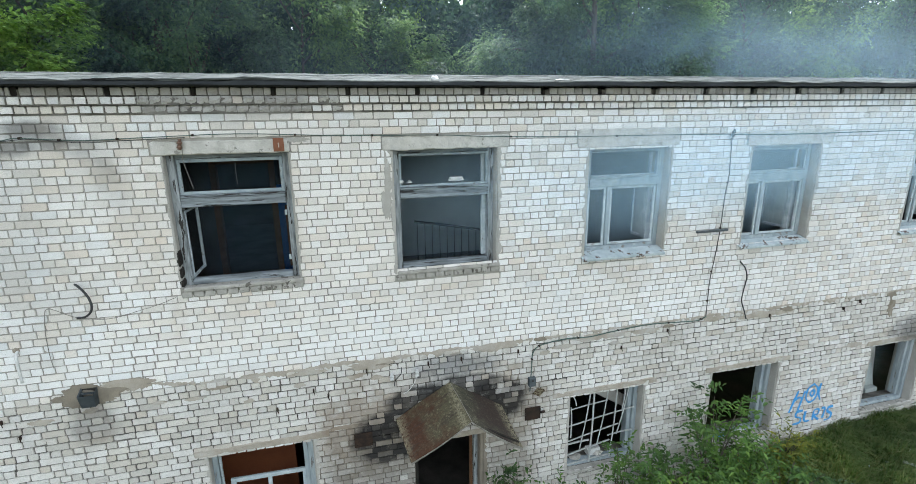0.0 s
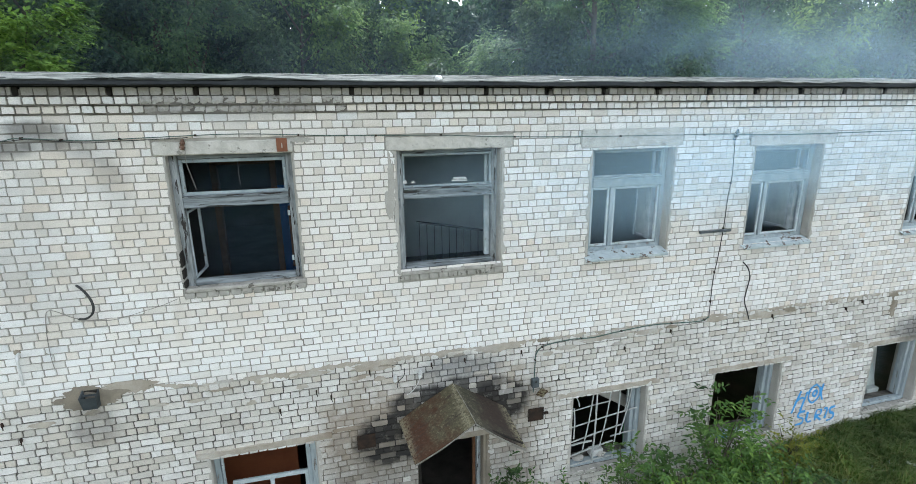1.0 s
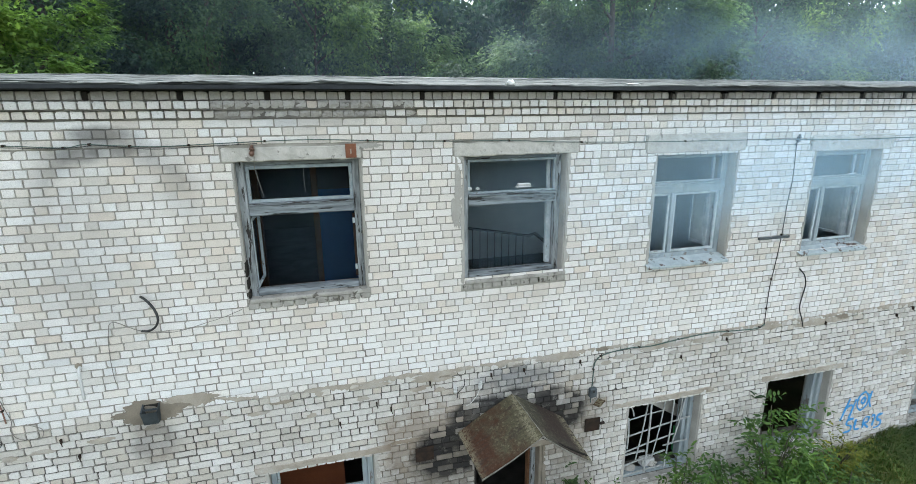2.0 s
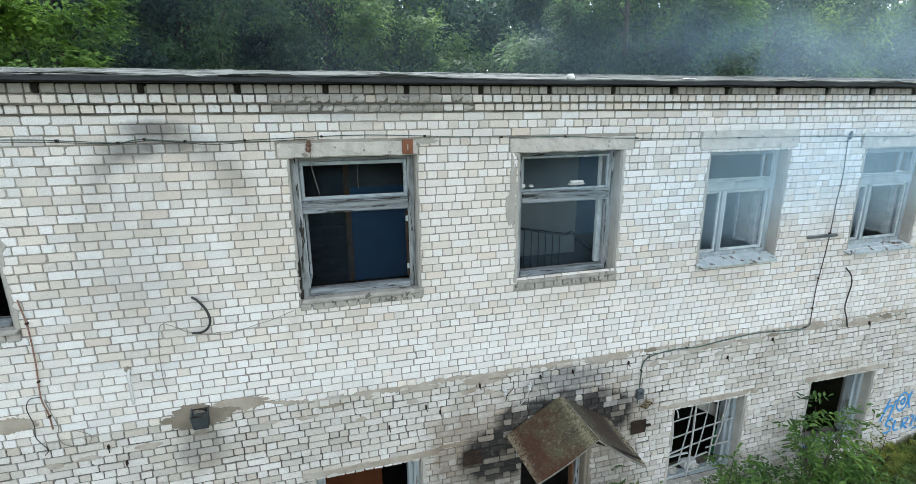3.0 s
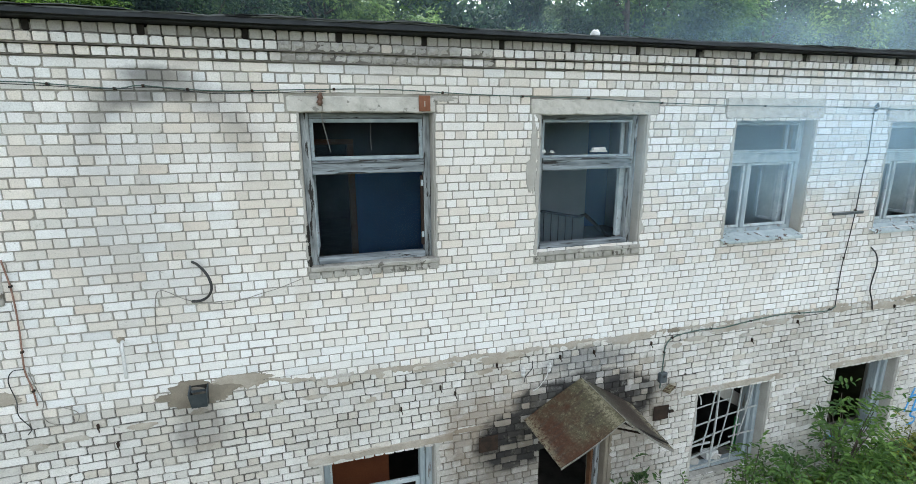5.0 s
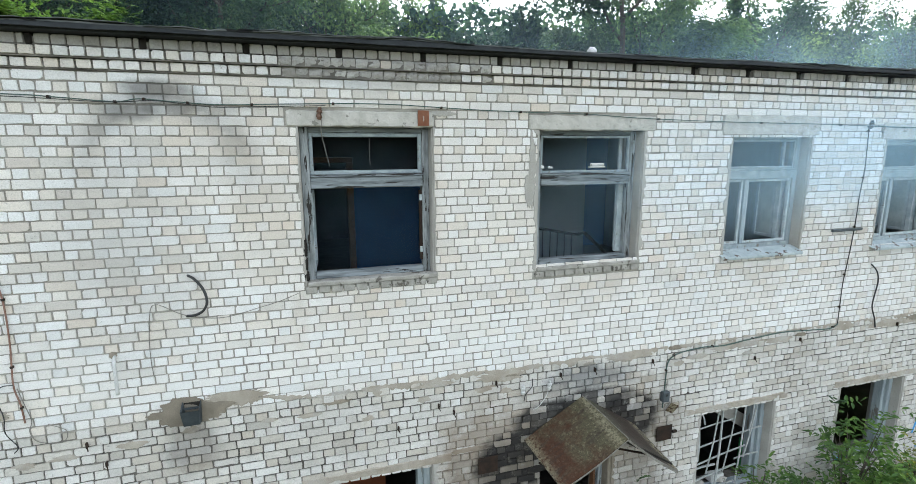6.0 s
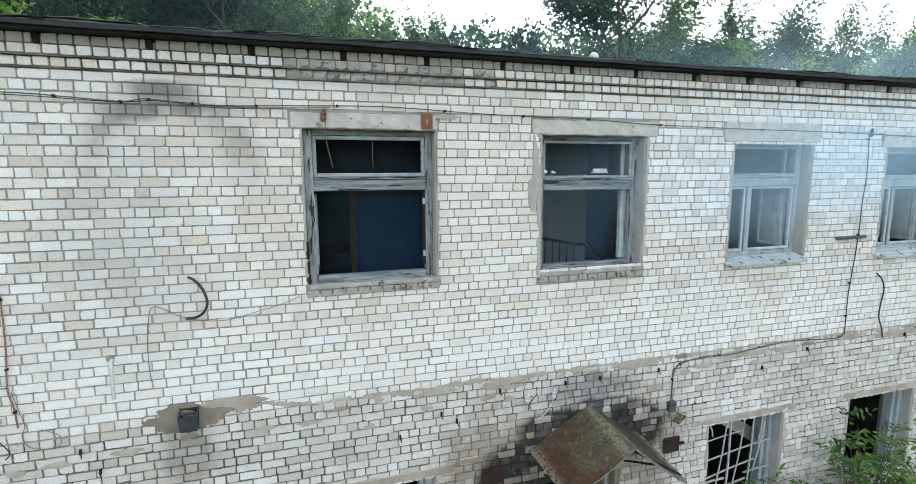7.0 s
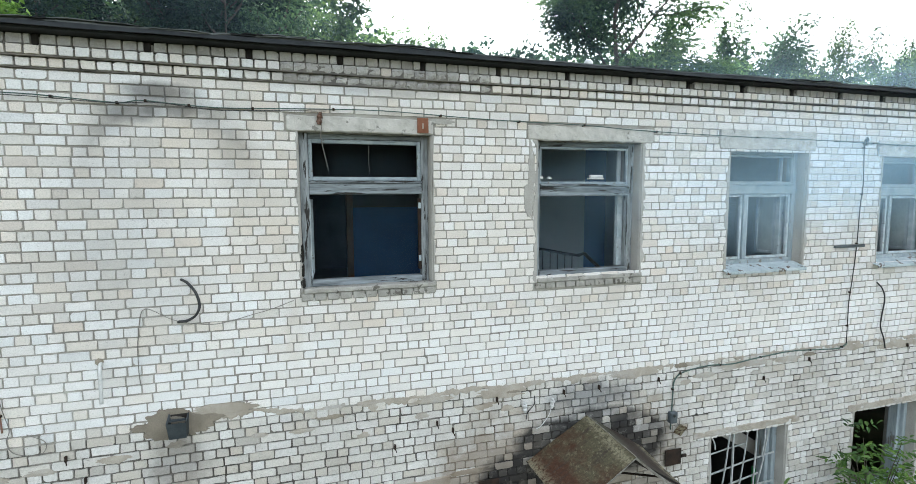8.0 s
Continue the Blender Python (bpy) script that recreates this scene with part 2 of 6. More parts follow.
DUSTY_PANE = simple("dusty_pane", (0.34, 0.40, 0.41), (0.5, 0.56, 0.56), 4, 50, 0.45)
BROWN_WOOD = simple("brown_wood", (0.10, 0.045, 0.022), (0.17, 0.085, 0.045), 8, 50, 0.75)
FELT = simple("roofing_felt", (0.04, 0.046, 0.047), (0.175, 0.188, 0.185), 4, 50, 0.95, strength=1.0, stretch=(0.35, 0.9, 1), spots=((0.02, 0.021, 0.022), 0.57, 6.0))
FELT.node_tree.nodes["Principled BSDF"].inputs["Specular IOR Level"].default_value = 0.1
TAR = simple("tar_edge", (0.017, 0.020, 0.024), (0.04, 0.045, 0.051), 6, 40, 0.8)
BLACK_WOOD_GAP = simple("sooty_wood_gap_black", (0.012, 0.011, 0.010), (0.03, 0.026, 0.022), 9, 50, 0.9)


def canopy_material(name, red, olive, dark, mossy):
    """Old sheet steel: rust blotches, olive moss, dark runs down the slope and pale flakes."""
    m, nt, bsdf, pos = begin(name)
    x = nd(nt, "SeparateXYZ", {0: pos}).outputs[0]
    down = calc(nt, "ABSOLUTE", calc(nt, "SUBTRACT", x, 1.94))
    big = noisy(nt, pos, 2.6, 6, 0.65)
    fine = noisy(nt, pos, 38.0, 5, 0.7)
    runs = noisy(nt, pos, 9.0, 5, 0.65, (0.25, 1.6, 0.25))
    k = calc(nt, "ADD", big, calc(nt, "MULTIPLY", calc(nt, "SUBTRACT", mossy, down), 0.5))
    col = mixc(nt, ramp(nt, k, [(0.40, 0.0), (0.62, 1.0)]), red, olive)
    col = mixc(nt, ramp(nt, runs, [(0.5, 0.0), (0.68, 0.8)]), col, dark)
    lichen = calc(nt, "MULTIPLY", ramp(nt, noisy(nt, pos, 16.0, 6, 0.8), [(0.54, 0.0), (0.6, 0.85)]), ramp(nt, k, [(0.46, 0.16), (0.68, 1.0)]))
    col = mixc(nt, lichen, col, (0.2, 0.19, 0.125))
    border = calc(nt, "ADD", ramp(nt, down, [(0.7, 0.0), (0.84, 1.0)]), ramp(nt, down, [(0.02, 0.8), (0.09, 0.0)]))
    flakes = calc(nt, "MULTIPLY", border, ramp(nt, noisy(nt, pos, 21.0, 6, 0.8), [(0.44, 0.0), (0.52, 0.8)]))
    col = mixc(nt, flakes, col, (0.27, 0.245, 0.165))
    col = mixc(nt, ramp(nt, noisy(nt, pos, 30.0, 5, 0.8), [(0.58, 0.0), (0.66, 0.8)]), col, dark)
    col = mixc(nt, 0.7, col, ramp(nt, fine, [(0.3, 0.4), (0.7, 1.3)]), "MULTIPLY")
    finish(nt, bsdf, col, 0.78, 0.1, calc(nt, "ADD", fine, big), 0.5)
    return m


RUST = canopy_material("rusty_sheet", (0.062, 0.027, 0.014), (0.082, 0.073, 0.043), (0.04, 0.03, 0.024), 0.42)
# darker copy of RUST, with the right slope's shade put into its tones
RUST_DULL_SHADED = canopy_material("dull_shaded_rusty_sheet", (0.038, 0.026, 0.02), (0.066, 0.063, 0.042), (0.03, 0.026, 0.024), 0.36)
RUST_DARK = simple("dark_rust", (0.018, 0.014, 0.012), (0.048, 0.029, 0.02), 9, 60, 0.85, 0.2)
RUST_RED = simple("red_rust", (0.16, 0.06, 0.03), (0.28, 0.13, 0.08), 12, 70, 0.85, 0.1)
RUST_EDGE = simple("bare_sheet_edge", (0.14, 0.125, 0.10), (0.36, 0.35, 0.32), 9, 60, 0.6, 0.3)
HOPPER_STEEL = simple("dark_hopper_steel", (0.028, 0.036, 0.041), (0.065, 0.078, 0.086), 7, 60, 0.7, 0.1)
ZINC = simple("flaking_sill_paint", (0.34, 0.41, 0.44), (0.55, 0.61, 0.63), 5, 50, 0.6, 0.1, 0.3, spots=((0.10, 0.07, 0.055), 0.57, 7))
GREY_STEEL = simple("grey_steel", (0.07, 0.085, 0.095), (0.13, 0.15, 0.165), 7, 60, 0.6, 0.4)
BAR_PAINT = simple("grey_bar_paint", (0.34, 0.36, 0.36), (0.58, 0.6, 0.59), 12, 60, 0.6, 0.1, spots=((0.2, 0.12, 0.07), 0.66, 20))
CABLE = simple("black_cable", (0.025, 0.027, 0.028), (0.05, 0.05, 0.052), 20, 90, 0.6)
CABLE_GREEN = simple("grey_green_cable", (0.05, 0.085, 0.075), (0.10, 0.145, 0.13), 15, 90, 0.7)
PINK_CABLE = simple("faded_brown_cable", (0.2, 0.105, 0.075), (0.32, 0.2, 0.16), 18, 90, 0.7)
WIRE = simple("thin_wire", (0.16, 0.15, 0.14), (0.28, 0.26, 0.24), 20, 90, 0.6, 0.3)
PLASTIC = simple("white_plastic", (0.54, 0.55, 0.55), (0.68, 0.68, 0.67), 10, 80, 0.5)
PORCELAIN = simple("brown_porcelain", (0.10, 0.055, 0.035), (0.2, 0.12, 0.09), 18, 60, 0.45)
BLUE_WALL = simple("blue_wall_paint", (0.02, 0.08, 0.23), (0.03, 0.11, 0.29), 2, 40, 0.7)
PALE_WALL = simple("pale_room_paint", (0.36, 0.40, 0.385), (0.48, 0.52, 0.50), 1.5, 40, 0.8)
GREEN_WALL = simple("green_room_paint", (0.05, 0.26, 0.09), (0.08, 0.34, 0.13), 2, 40, 0.7)
DARK_WALL = simple("dark_room_wall", (0.045, 0.042, 0.04), (0.10, 0.094, 0.088), 1.5, 30, 0.9)
BROWN_ROOM = simple("brown_room_paint", (0.15, 0.046, 0.018), (0.21, 0.07, 0.027), 2, 40, 0.8)
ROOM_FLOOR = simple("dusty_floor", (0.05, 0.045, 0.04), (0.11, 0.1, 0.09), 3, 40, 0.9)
CEIL = simple("ceiling_lime", (0.3, 0.3, 0.29), (0.45, 0.45, 0.44), 2, 40, 0.9)
BARK = simple("bark", (0.05, 0.042, 0.034), (0.12, 0.1, 0.085), 6, 30, 0.95, strength=0.8, stretch=(1, 1, 0.25))
SOIL = simple("grassy_soil", (0.05, 0.06, 0.025), (0.11, 0.10, 0.06), 1.5, 25, 0.95, strength=0.8)
SPRAY = simple("blue_spray_paint", (0.05, 0.26, 0.62), (0.09, 0.36, 0.72), 20, 60, 0.6)


def leaf_material(name, c1, c2, c3, glow=0.2):
    m, nt, bsdf, pos = begin(name)
    r = nd(nt, "NewGeometry").outputs["Random Per Island"]
    col = ramp(nt, r, [(0.0, c1), (0.55, c2), (1.0, c3)])
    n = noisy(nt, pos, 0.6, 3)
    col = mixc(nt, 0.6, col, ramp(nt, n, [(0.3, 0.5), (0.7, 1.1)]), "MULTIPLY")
    # lit clumps and bluish shaded gaps are put into the leaf colour here
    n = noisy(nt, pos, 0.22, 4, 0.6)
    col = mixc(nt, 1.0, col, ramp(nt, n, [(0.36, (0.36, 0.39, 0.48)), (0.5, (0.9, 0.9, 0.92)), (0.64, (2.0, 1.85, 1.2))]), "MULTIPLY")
    own = nd(nt, "ObjectInfo").outputs["Random"]
    col = mixc(nt, 1.0, col, ramp(nt, own, [(0.0, (0.82, 0.85, 0.9)), (0.5, (1.0, 1.0, 1.0)), (1.0, (1.35, 1.25, 1.0))]), "MULTIPLY")
    finish(nt, bsdf, col, 0.55)
    tr = nd(nt, "BsdfTranslucent", {"Color": col})
    mx = nd(nt, "MixShader", {"Fac": glow, 1: bsdf.outputs[0], 2: tr.outputs[0]})
    nt.links.new(mx.outputs[0], nt.nodes["Material Output"].inputs["Surface"])
    return m


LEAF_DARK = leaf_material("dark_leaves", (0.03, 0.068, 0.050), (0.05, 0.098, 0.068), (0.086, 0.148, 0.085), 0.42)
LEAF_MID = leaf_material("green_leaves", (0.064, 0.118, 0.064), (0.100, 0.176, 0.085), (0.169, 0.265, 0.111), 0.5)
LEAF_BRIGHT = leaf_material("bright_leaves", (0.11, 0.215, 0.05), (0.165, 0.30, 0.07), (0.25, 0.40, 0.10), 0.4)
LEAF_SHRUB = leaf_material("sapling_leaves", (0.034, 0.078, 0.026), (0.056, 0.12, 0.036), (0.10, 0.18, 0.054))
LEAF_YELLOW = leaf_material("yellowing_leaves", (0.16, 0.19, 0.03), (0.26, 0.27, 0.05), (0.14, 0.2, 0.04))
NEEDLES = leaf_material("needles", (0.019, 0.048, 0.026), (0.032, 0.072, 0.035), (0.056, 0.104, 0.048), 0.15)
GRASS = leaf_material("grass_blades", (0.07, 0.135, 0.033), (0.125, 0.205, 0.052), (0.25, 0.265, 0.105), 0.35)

# ---- building blocks ----
ORG = {}


def thing(name, at=(0, 0, 0), label="", category="", group="", kind=""):
    ob = new(name)
    ob.location = at
    ob.empty_display_size = 0.1
    ORG[ob] = Vector(at)
    return tagged(ob, label, category, group, kind)


def part(name, bm, material, parent=None, label="", smooth=False):
    """One mesh object from a bmesh in world metres, under a thing or a part."""
    me = bpy.data.meshes.new(name)
    off = ORG.get(parent, Vector())
    bmesh.ops.translate(bm, verts=bm.verts, vec=-off)
    bm.normal_update()
    bm.to_mesh(me)
    bm.free()
    if smooth:
        me.polygons.foreach_set("use_smooth", [True] * len(me.polygons))
    me.materials.append(material)
    ob = new(name, me)
    if parent is not None:
        ob.parent = parent
        ORG[ob] = off
    if label:
        ob["label"] = label
    return ob


def solo(name, bm, material, label, category, group="", kind="", smooth=False, at=(0, 0, 0)):
    """A thing that is one mesh."""
    bmesh.ops.translate(bm, verts=bm.verts, vec=-Vector(at))
    ob = part(name, bm, material, None, "", smooth)
    ob.location = at
    ORG[ob] = Vector(at)
    return tagged(ob, label, category, group, kind)


def box(bm, x0, x1, y0, y1, z0, z1, bev=0.006, turn=None):
    m = Matrix.Translation(((x0 + x1) / 2, (y0 + y1) / 2, (z0 + z1) / 2)) @ Matrix.Diagonal((x1 - x0, y1 - y0, z1 - z0, 1))
    vs = bmesh.ops.create_cube(bm, size=1, matrix=m)["verts"]
    es = list({e for v in vs for e in v.link_edges})
    if bev:
        out = bmesh.ops.bevel(bm, geom=es, offset=bev, segments=1, affect="EDGES", profile=0.5)
        vs = list({v for f in out["faces"] for v in f.verts} | {v for v in vs if v.is_valid})
    if turn:
        bmesh.ops.transform(bm, matrix=turn, verts=vs)
    return vs


def rough_box(bm, x0, x1, y0, y1, z0, z1, step=0.06, amp=0.008, seed=0.0, bev=0.012):
    """A block with worn edges and an uneven surface."""
    b2 = bmesh.new()
    box(b2, x0, x1, y0, y1, z0, z1, bev)
    for axis, lo, hi in ((0, x0, x1), (1, y0, y1), (2, z0, z1)):
        n = int((hi - lo) / step)
        for i in range(1, n + 1):
            co = [0, 0, 0]
            co[axis] = lo + (hi - lo) * i / (n + 1)
            no = [0, 0, 0]
            no[axis] = 1
            bmesh.ops.bisect_plane(b2, geom=b2.verts[:] + b2.edges[:] + b2.faces[:], plane_co=co, plane_no=no)
    for v in b2.verts:
        p = v.co * 9 + Vector((seed, seed * 1.7, 3.1))
        v.co += noise.noise_vector(p) * amp + noise.noise_vector(p * 3.1) * amp * 0.5
    me = bpy.data.meshes.new("tmp")
    b2.to_mesh(me)
    b2.free()
    bm.from_mesh(me)
    bpy.data.meshes.remove(me)


def tube(bm, pts, r, sides=6, ends=True, r1=None):
    """A round tube along a line of points; r1: the radius at its end."""
    pts = [Vector(p) for p in pts]
    rings = []
    for i, p in enumerate(pts):
        d = (pts[min(i + 1, len(pts) - 1)] - pts[max(i - 1, 0)]).normalized()
        a = d.orthogonal().normalized() if i == 0 else (rings_a - d * rings_a.dot(d)).normalized()
        rings_a = a
        b = d.cross(a)
        rr = r if r1 is None else r + (r1 - r) * i / (len(pts) - 1)
        rings.append([bm.verts.new(p + (a * math.cos(t) + b * math.sin(t)) * rr) for t in [2 * math.pi * k / sides for k in range(sides)]])
    for u, w in zip(rings, rings[1:]):
        for k in range(sides):
            bm.faces.new((u[k], u[(k + 1) % sides], w[(k + 1) % sides], w[k]))
    if ends:
        bm.faces.new(rings[0][::-1])
        bm.faces.new(rings[-1])


def curve(pts, n=6):
    """Points of a smooth line through pts (Catmull-Rom)."""
    p = [Vector(q) for q in pts]
    p = [p[0] * 2 - p[1]] + p + [p[-1] * 2 - p[-2]]
    out = []
    for a, b, c, d in zip(p, p[1:], p[2:], p[3:]):
        for i in range(n):
            t = i / n
            out.append(0.5 * (2 * b + (c - a) * t + (2 * a - 5 * b + 4 * c - d) * t * t + (3 * b - a - 3 * c + d) * t ** 3))
    return out + [p[-2]]


def raw(name, verts, faces, material, parent=None):
    """A mesh object from vertex and face lists, in world metres."""
    off = ORG.get(parent, Vector())
    me = bpy.data.meshes.new(name)
    v = np.asarray(verts, dtype=float) - np.array(off)
    me.from_pydata(v.tolist(), [], faces)
    me.materials.append(material)
    ob = new(name, me)
    if parent is not None:
        ob.parent = parent
        ORG[ob] = off
    return ob


# ---- plan of the building ----
X0, X1, DEPTH, THICK = -9.0, 17.0, 9.5, 0.5
EAVES = 7.55
LOW = (0.95, 2.5)
# upper openings: x from, x to, z from, z to, how far the lintel reaches past each side, its height
UPPER = [(-5.97, -4.5, 5.06, 6.77, 0.10, 0.05, 0.16), (-1.605, -0.12, 5.055, 6.775, 0.11, 0.01, 0.165), (1.21, 2.735, 5.02, 6.755, 0.13, 0.16, 0.18),
         (4.19, 5.645, 5.03, 6.705, 0.20, 0.13, 0.28), (7.215, 8.66, 4.985, 6.65, 0.13, 0.24, 0.26), (10.95, 12.45, 4.96, 6.62, 0.15, 0.2, 0.24), (13.9, 15.4, 4.95, 6.6, 0.15, 0.2, 0.24)]
LOWER = [(-5.97, -4.5), (-1.64, -0.17), (4.08, 5.56), (7.0, 8.56), (10.93, 12.4), (13.9, 15.4)]
DOOR = (1.36, 2.52, 0.0, 2.08)
OPEN = [(u[0], u[1], u[2] - (0.05 if i > 2 else 0.0), u[3]) for i, u in enumerate(UPPER)] + [(a, b, *LOW) for a, b in LOWER] + [DOOR]


def ground_z(x, y):
    rise = 0.55 * min(max((x - 5.0) / 6.0, 0.0), 1.0)
    return rise * math.exp(-max(-y - 2.0, 0.0) / 8.0) + 0.05 * noise.noise(Vector((x * 0.5, y * 0.5, 0)))


# ---- ground ----
def ground():
    xs = sorted({round(v, 2) for v in list(np.arange(-12, 22, 0.5)) + [-3000, -800, -200, -80, -40, -24, 30, 45, 90, 220, 800, 3000]})
    ys = sorted({round(v, 2) for v in list(np.arange(-10, 0.6, 0.4)) + [-3000, -800, -200, -80, -40, -20, 10, 14, 20, 30, 50, 100, 250, 800, 3000]})
    verts = [(x, y, ground_z(x, y) if abs(x) < 100 and abs(y) < 100 else 0.0) for y in ys for x in xs]
    n = len(xs)
    faces = [(j * n + i, j * n + i + 1, (j + 1) * n + i + 1, (j + 1) * n + i) for j in range(len(ys) - 1) for i in range(n - 1)]
    g = raw("ground", verts, faces, SOIL)
    tagged(g, "overgrown soil and grass round the derelict building", "ground", kind="structure")


ground()


# ---- walls ----
def wall_core(bm, x0, x1, z0, z1, holes, y0, y1):
    """A wall along x with openings that go right through it."""
    xs = sorted({x0, x1} | {v for h in holes for v in h[:2] if x0 < v < x1})
    zs = sorted({z0, z1} | {v for h in holes for v in h[2:] if z0 < v < z1})
    solid = {}
    for i in range(len(xs) - 1):
        for j in range(len(zs) - 1):
            cx, cz = (xs[i] + xs[i + 1]) / 2, (zs[j] + zs[j + 1]) / 2
            solid[i, j] = not any(h[0] < cx < h[1] and h[2] < cz < h[3] for h in holes)
    grid = {}

    def v(i, j, k):
        if (i, j, k) not in grid:
            grid[i, j, k] = bm.verts.new((xs[i], (y0, y1)[k], zs[j]))
        return grid[i, j, k]

    for (i, j), s in solid.items():
        if not s:
            continue
        bm.faces.new((v(i, j, 0), v(i + 1, j, 0), v(i + 1, j + 1, 0), v(i, j + 1, 0)))
        bm.faces.new((v(i, j, 1), v(i, j + 1, 1), v(i + 1, j + 1, 1), v(i + 1, j, 1)))
        for di, dj, a, b in ((-1, 0, (i, j), (i, j + 1)), (1, 0, (i + 1, j + 1), (i + 1, j)), (0, -1, (i + 1, j), (i, j)), (0, 1, (i, j + 1), (i + 1, j + 1))):
            if not solid.get((i + di, j + dj), False):
                bm.faces.new((v(*a, 0), v(*b, 0), v(*b, 1), v(*a, 1)))


bm = bmesh.new()
wall_core(bm, X0, X1, -0.6, EAVES, OPEN + [(X0, X0, 3.65, 3.65), (X0, X0, 3.67, 3.67)], 0.010, THICK)
for f in bm.faces:
    f.material_index = 1 if f.calc_center_median().z < 3.66 else 0
wall_front = part("wall_front", bm, MORTAR)
wall_front.data.materials.append(OLD_MORTAR)
tagged(wall_front, "white sand-lime brick front wall, sooty and weathered", "wall", kind="structure")
ORG[wall_front] = Vector()

# the rest of the shell: plain walls that close the place
for nm, (a, b, c, d) in {"wall_left": (X0, X0 + 0.4, THICK, DEPTH), "wall_right": (X1 - 0.4, X1, THICK, DEPTH), "wall_back": (X0, X1, DEPTH, DEPTH + 0.4)}.items():
    bm = bmesh.new()
    box(bm, a, b, c, d, -0.6, EAVES, 0)
    tagged(part(nm, bm, DARK_WALL), "plain dark brick wall closing the building", "wall", kind="structure")
for nm, z0, z1, m in (("floor_lower", -0.1, 0.06, ROOM_FLOOR), ("floor_upper", 3.75, 3.9, ROOM_FLOOR), ("ceiling", 7.25, 7.45, CEIL), ("ceiling_lower", 3.7, 3.746, CEIL)):
    bm = bmesh.new()
    box(bm, X0 + 0.4, X1 - 0.4, THICK, DEPTH, z0, z1, 0)
    tagged(part(nm, bm, m), "dusty bare room surface inside the ruin", nm.split("_")[0], kind="structure")


def partition(name, x0, x1, y0, y1, z0, z1, m, label):
    bm = bmesh.new()
    box(bm, x0, x1, y0, y1, z0, z1, 0)
    return tagged(part(name, bm, m), label, "wall", kind="structure")


# upper rooms
partition("wall_room_blue", -0.72, 0.62, 4.0, 4.15, 3.9, 5.85, BLUE_WALL, "deep blue painted lower part of a room wall beside a doorway")
partition("wall_room_blue_top", -0.72, 0.62, 4.0, 4.15, 5.85, 7.25, DARK_WALL, "dark upper part of the room wall")
partition("wall_room_blue_end", -4.0, -1.95, 4.0, 4.15, 3.9, 7.25, DARK_WALL, "dark room wall")
partition("wall_over_doorway", -1.95, -0.72, 4.0, 4.15, 6.25, 7.25, DARK_WALL, "dark wall above a doorway")
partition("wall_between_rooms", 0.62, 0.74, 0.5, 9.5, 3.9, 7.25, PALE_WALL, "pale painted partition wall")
partition("wall_room_left", -4.1, -4.0, 0.5, 9.5, 3.9, 7.25, DARK_WALL, "dark partition wall")
partition("wall_stair_back", 0.74, 4.66, 4.6, 4.75, 3.9, 7.25, PALE_WALL, "pale painted wall of the stairwell")
partition("wall_stair_side", 6.28, 6.39, 4.75, 9.5, 3.9, 7.25, PALE_WALL, "pale painted stairwell wall")
partition("wall_room_pale", 4.66, 6.4, 6.2, 6.35, 3.9, 7.25, BLUE_WALL, "dull blue painted room wall")
partition("wall_room_right", 6.4, 6.52, 0.5, 9.5, 3.9, 7.25, PALE_WALL, "pale painted partition wall")
partition("wall_room_far", 6.52, 16.6, 3.8, 3.95, 3.9, 7.25, PALE_WALL, "pale painted room wall")
partition("wall_room_end", 9.7, 9.82, 0.5, 3.8, 3.9, 7.25, PALE_WALL, "pale painted partition wall")
# lower rooms
partition("wall_low_brown", -4.0, -0.62, 1.5, 1.65, 0.06, 3.7, BROWN_ROOM, "brown painted room wall")
partition("wall_low_left", 0.5, 0.62, 0.5, 9.5, 0.06, 3.7, DARK_WALL, "dark partition wall")
partition("wall_low_hall", 3.3, 3.42, 0.5, 9.5, 0.06, 3.7, DARK_WALL, "dark partition wall")
partition("wall_low_hall_back", 0.62, 3.3, 5.0, 5.15, 0.06, 3.7, DARK_WALL, "dark hall wall")
partition("wall_low_mid", 6.3, 6.42, 0.5, 9.5, 0.06, 3.7, DARK_WALL, "dark partition wall")
partition("wall_low_far", 6.42, 16.6, 4.2, 4.35, 0.06, 3.7, DARK_WALL, "dark lower room wall")

# ---- windows ----
def smear(bm, top, bot, x0, x1, y_face, step=0.035, thick=0.012):
    """A trowelled strip between two ragged lines top(x) and bot(x), proud of the wall."""
    n = max(int((x1 - x0) / step), 1)
    last = None
    for i in range(n + 1):
        x = x0 + (x1 - x0) * i / n
        a, b = top(x), bot(x)
        if a - b < 0.012:
            last = None
            continue
        cur = [bm.verts.new((x, y_face + thick, b - 0.008)), bm.verts.new((x, y_face, b)), bm.verts.new((x, y_face - 0.002, (a + b) / 2)),
               bm.verts.new((x, y_face, a)), bm.verts.new((x, y_face + thick, a + 0.008))]
        if last:
            for p, q, r, s in zip(last, cur, cur[1:], last[1:]):
                bm.faces.new((p, q, r, s))
        last = cur


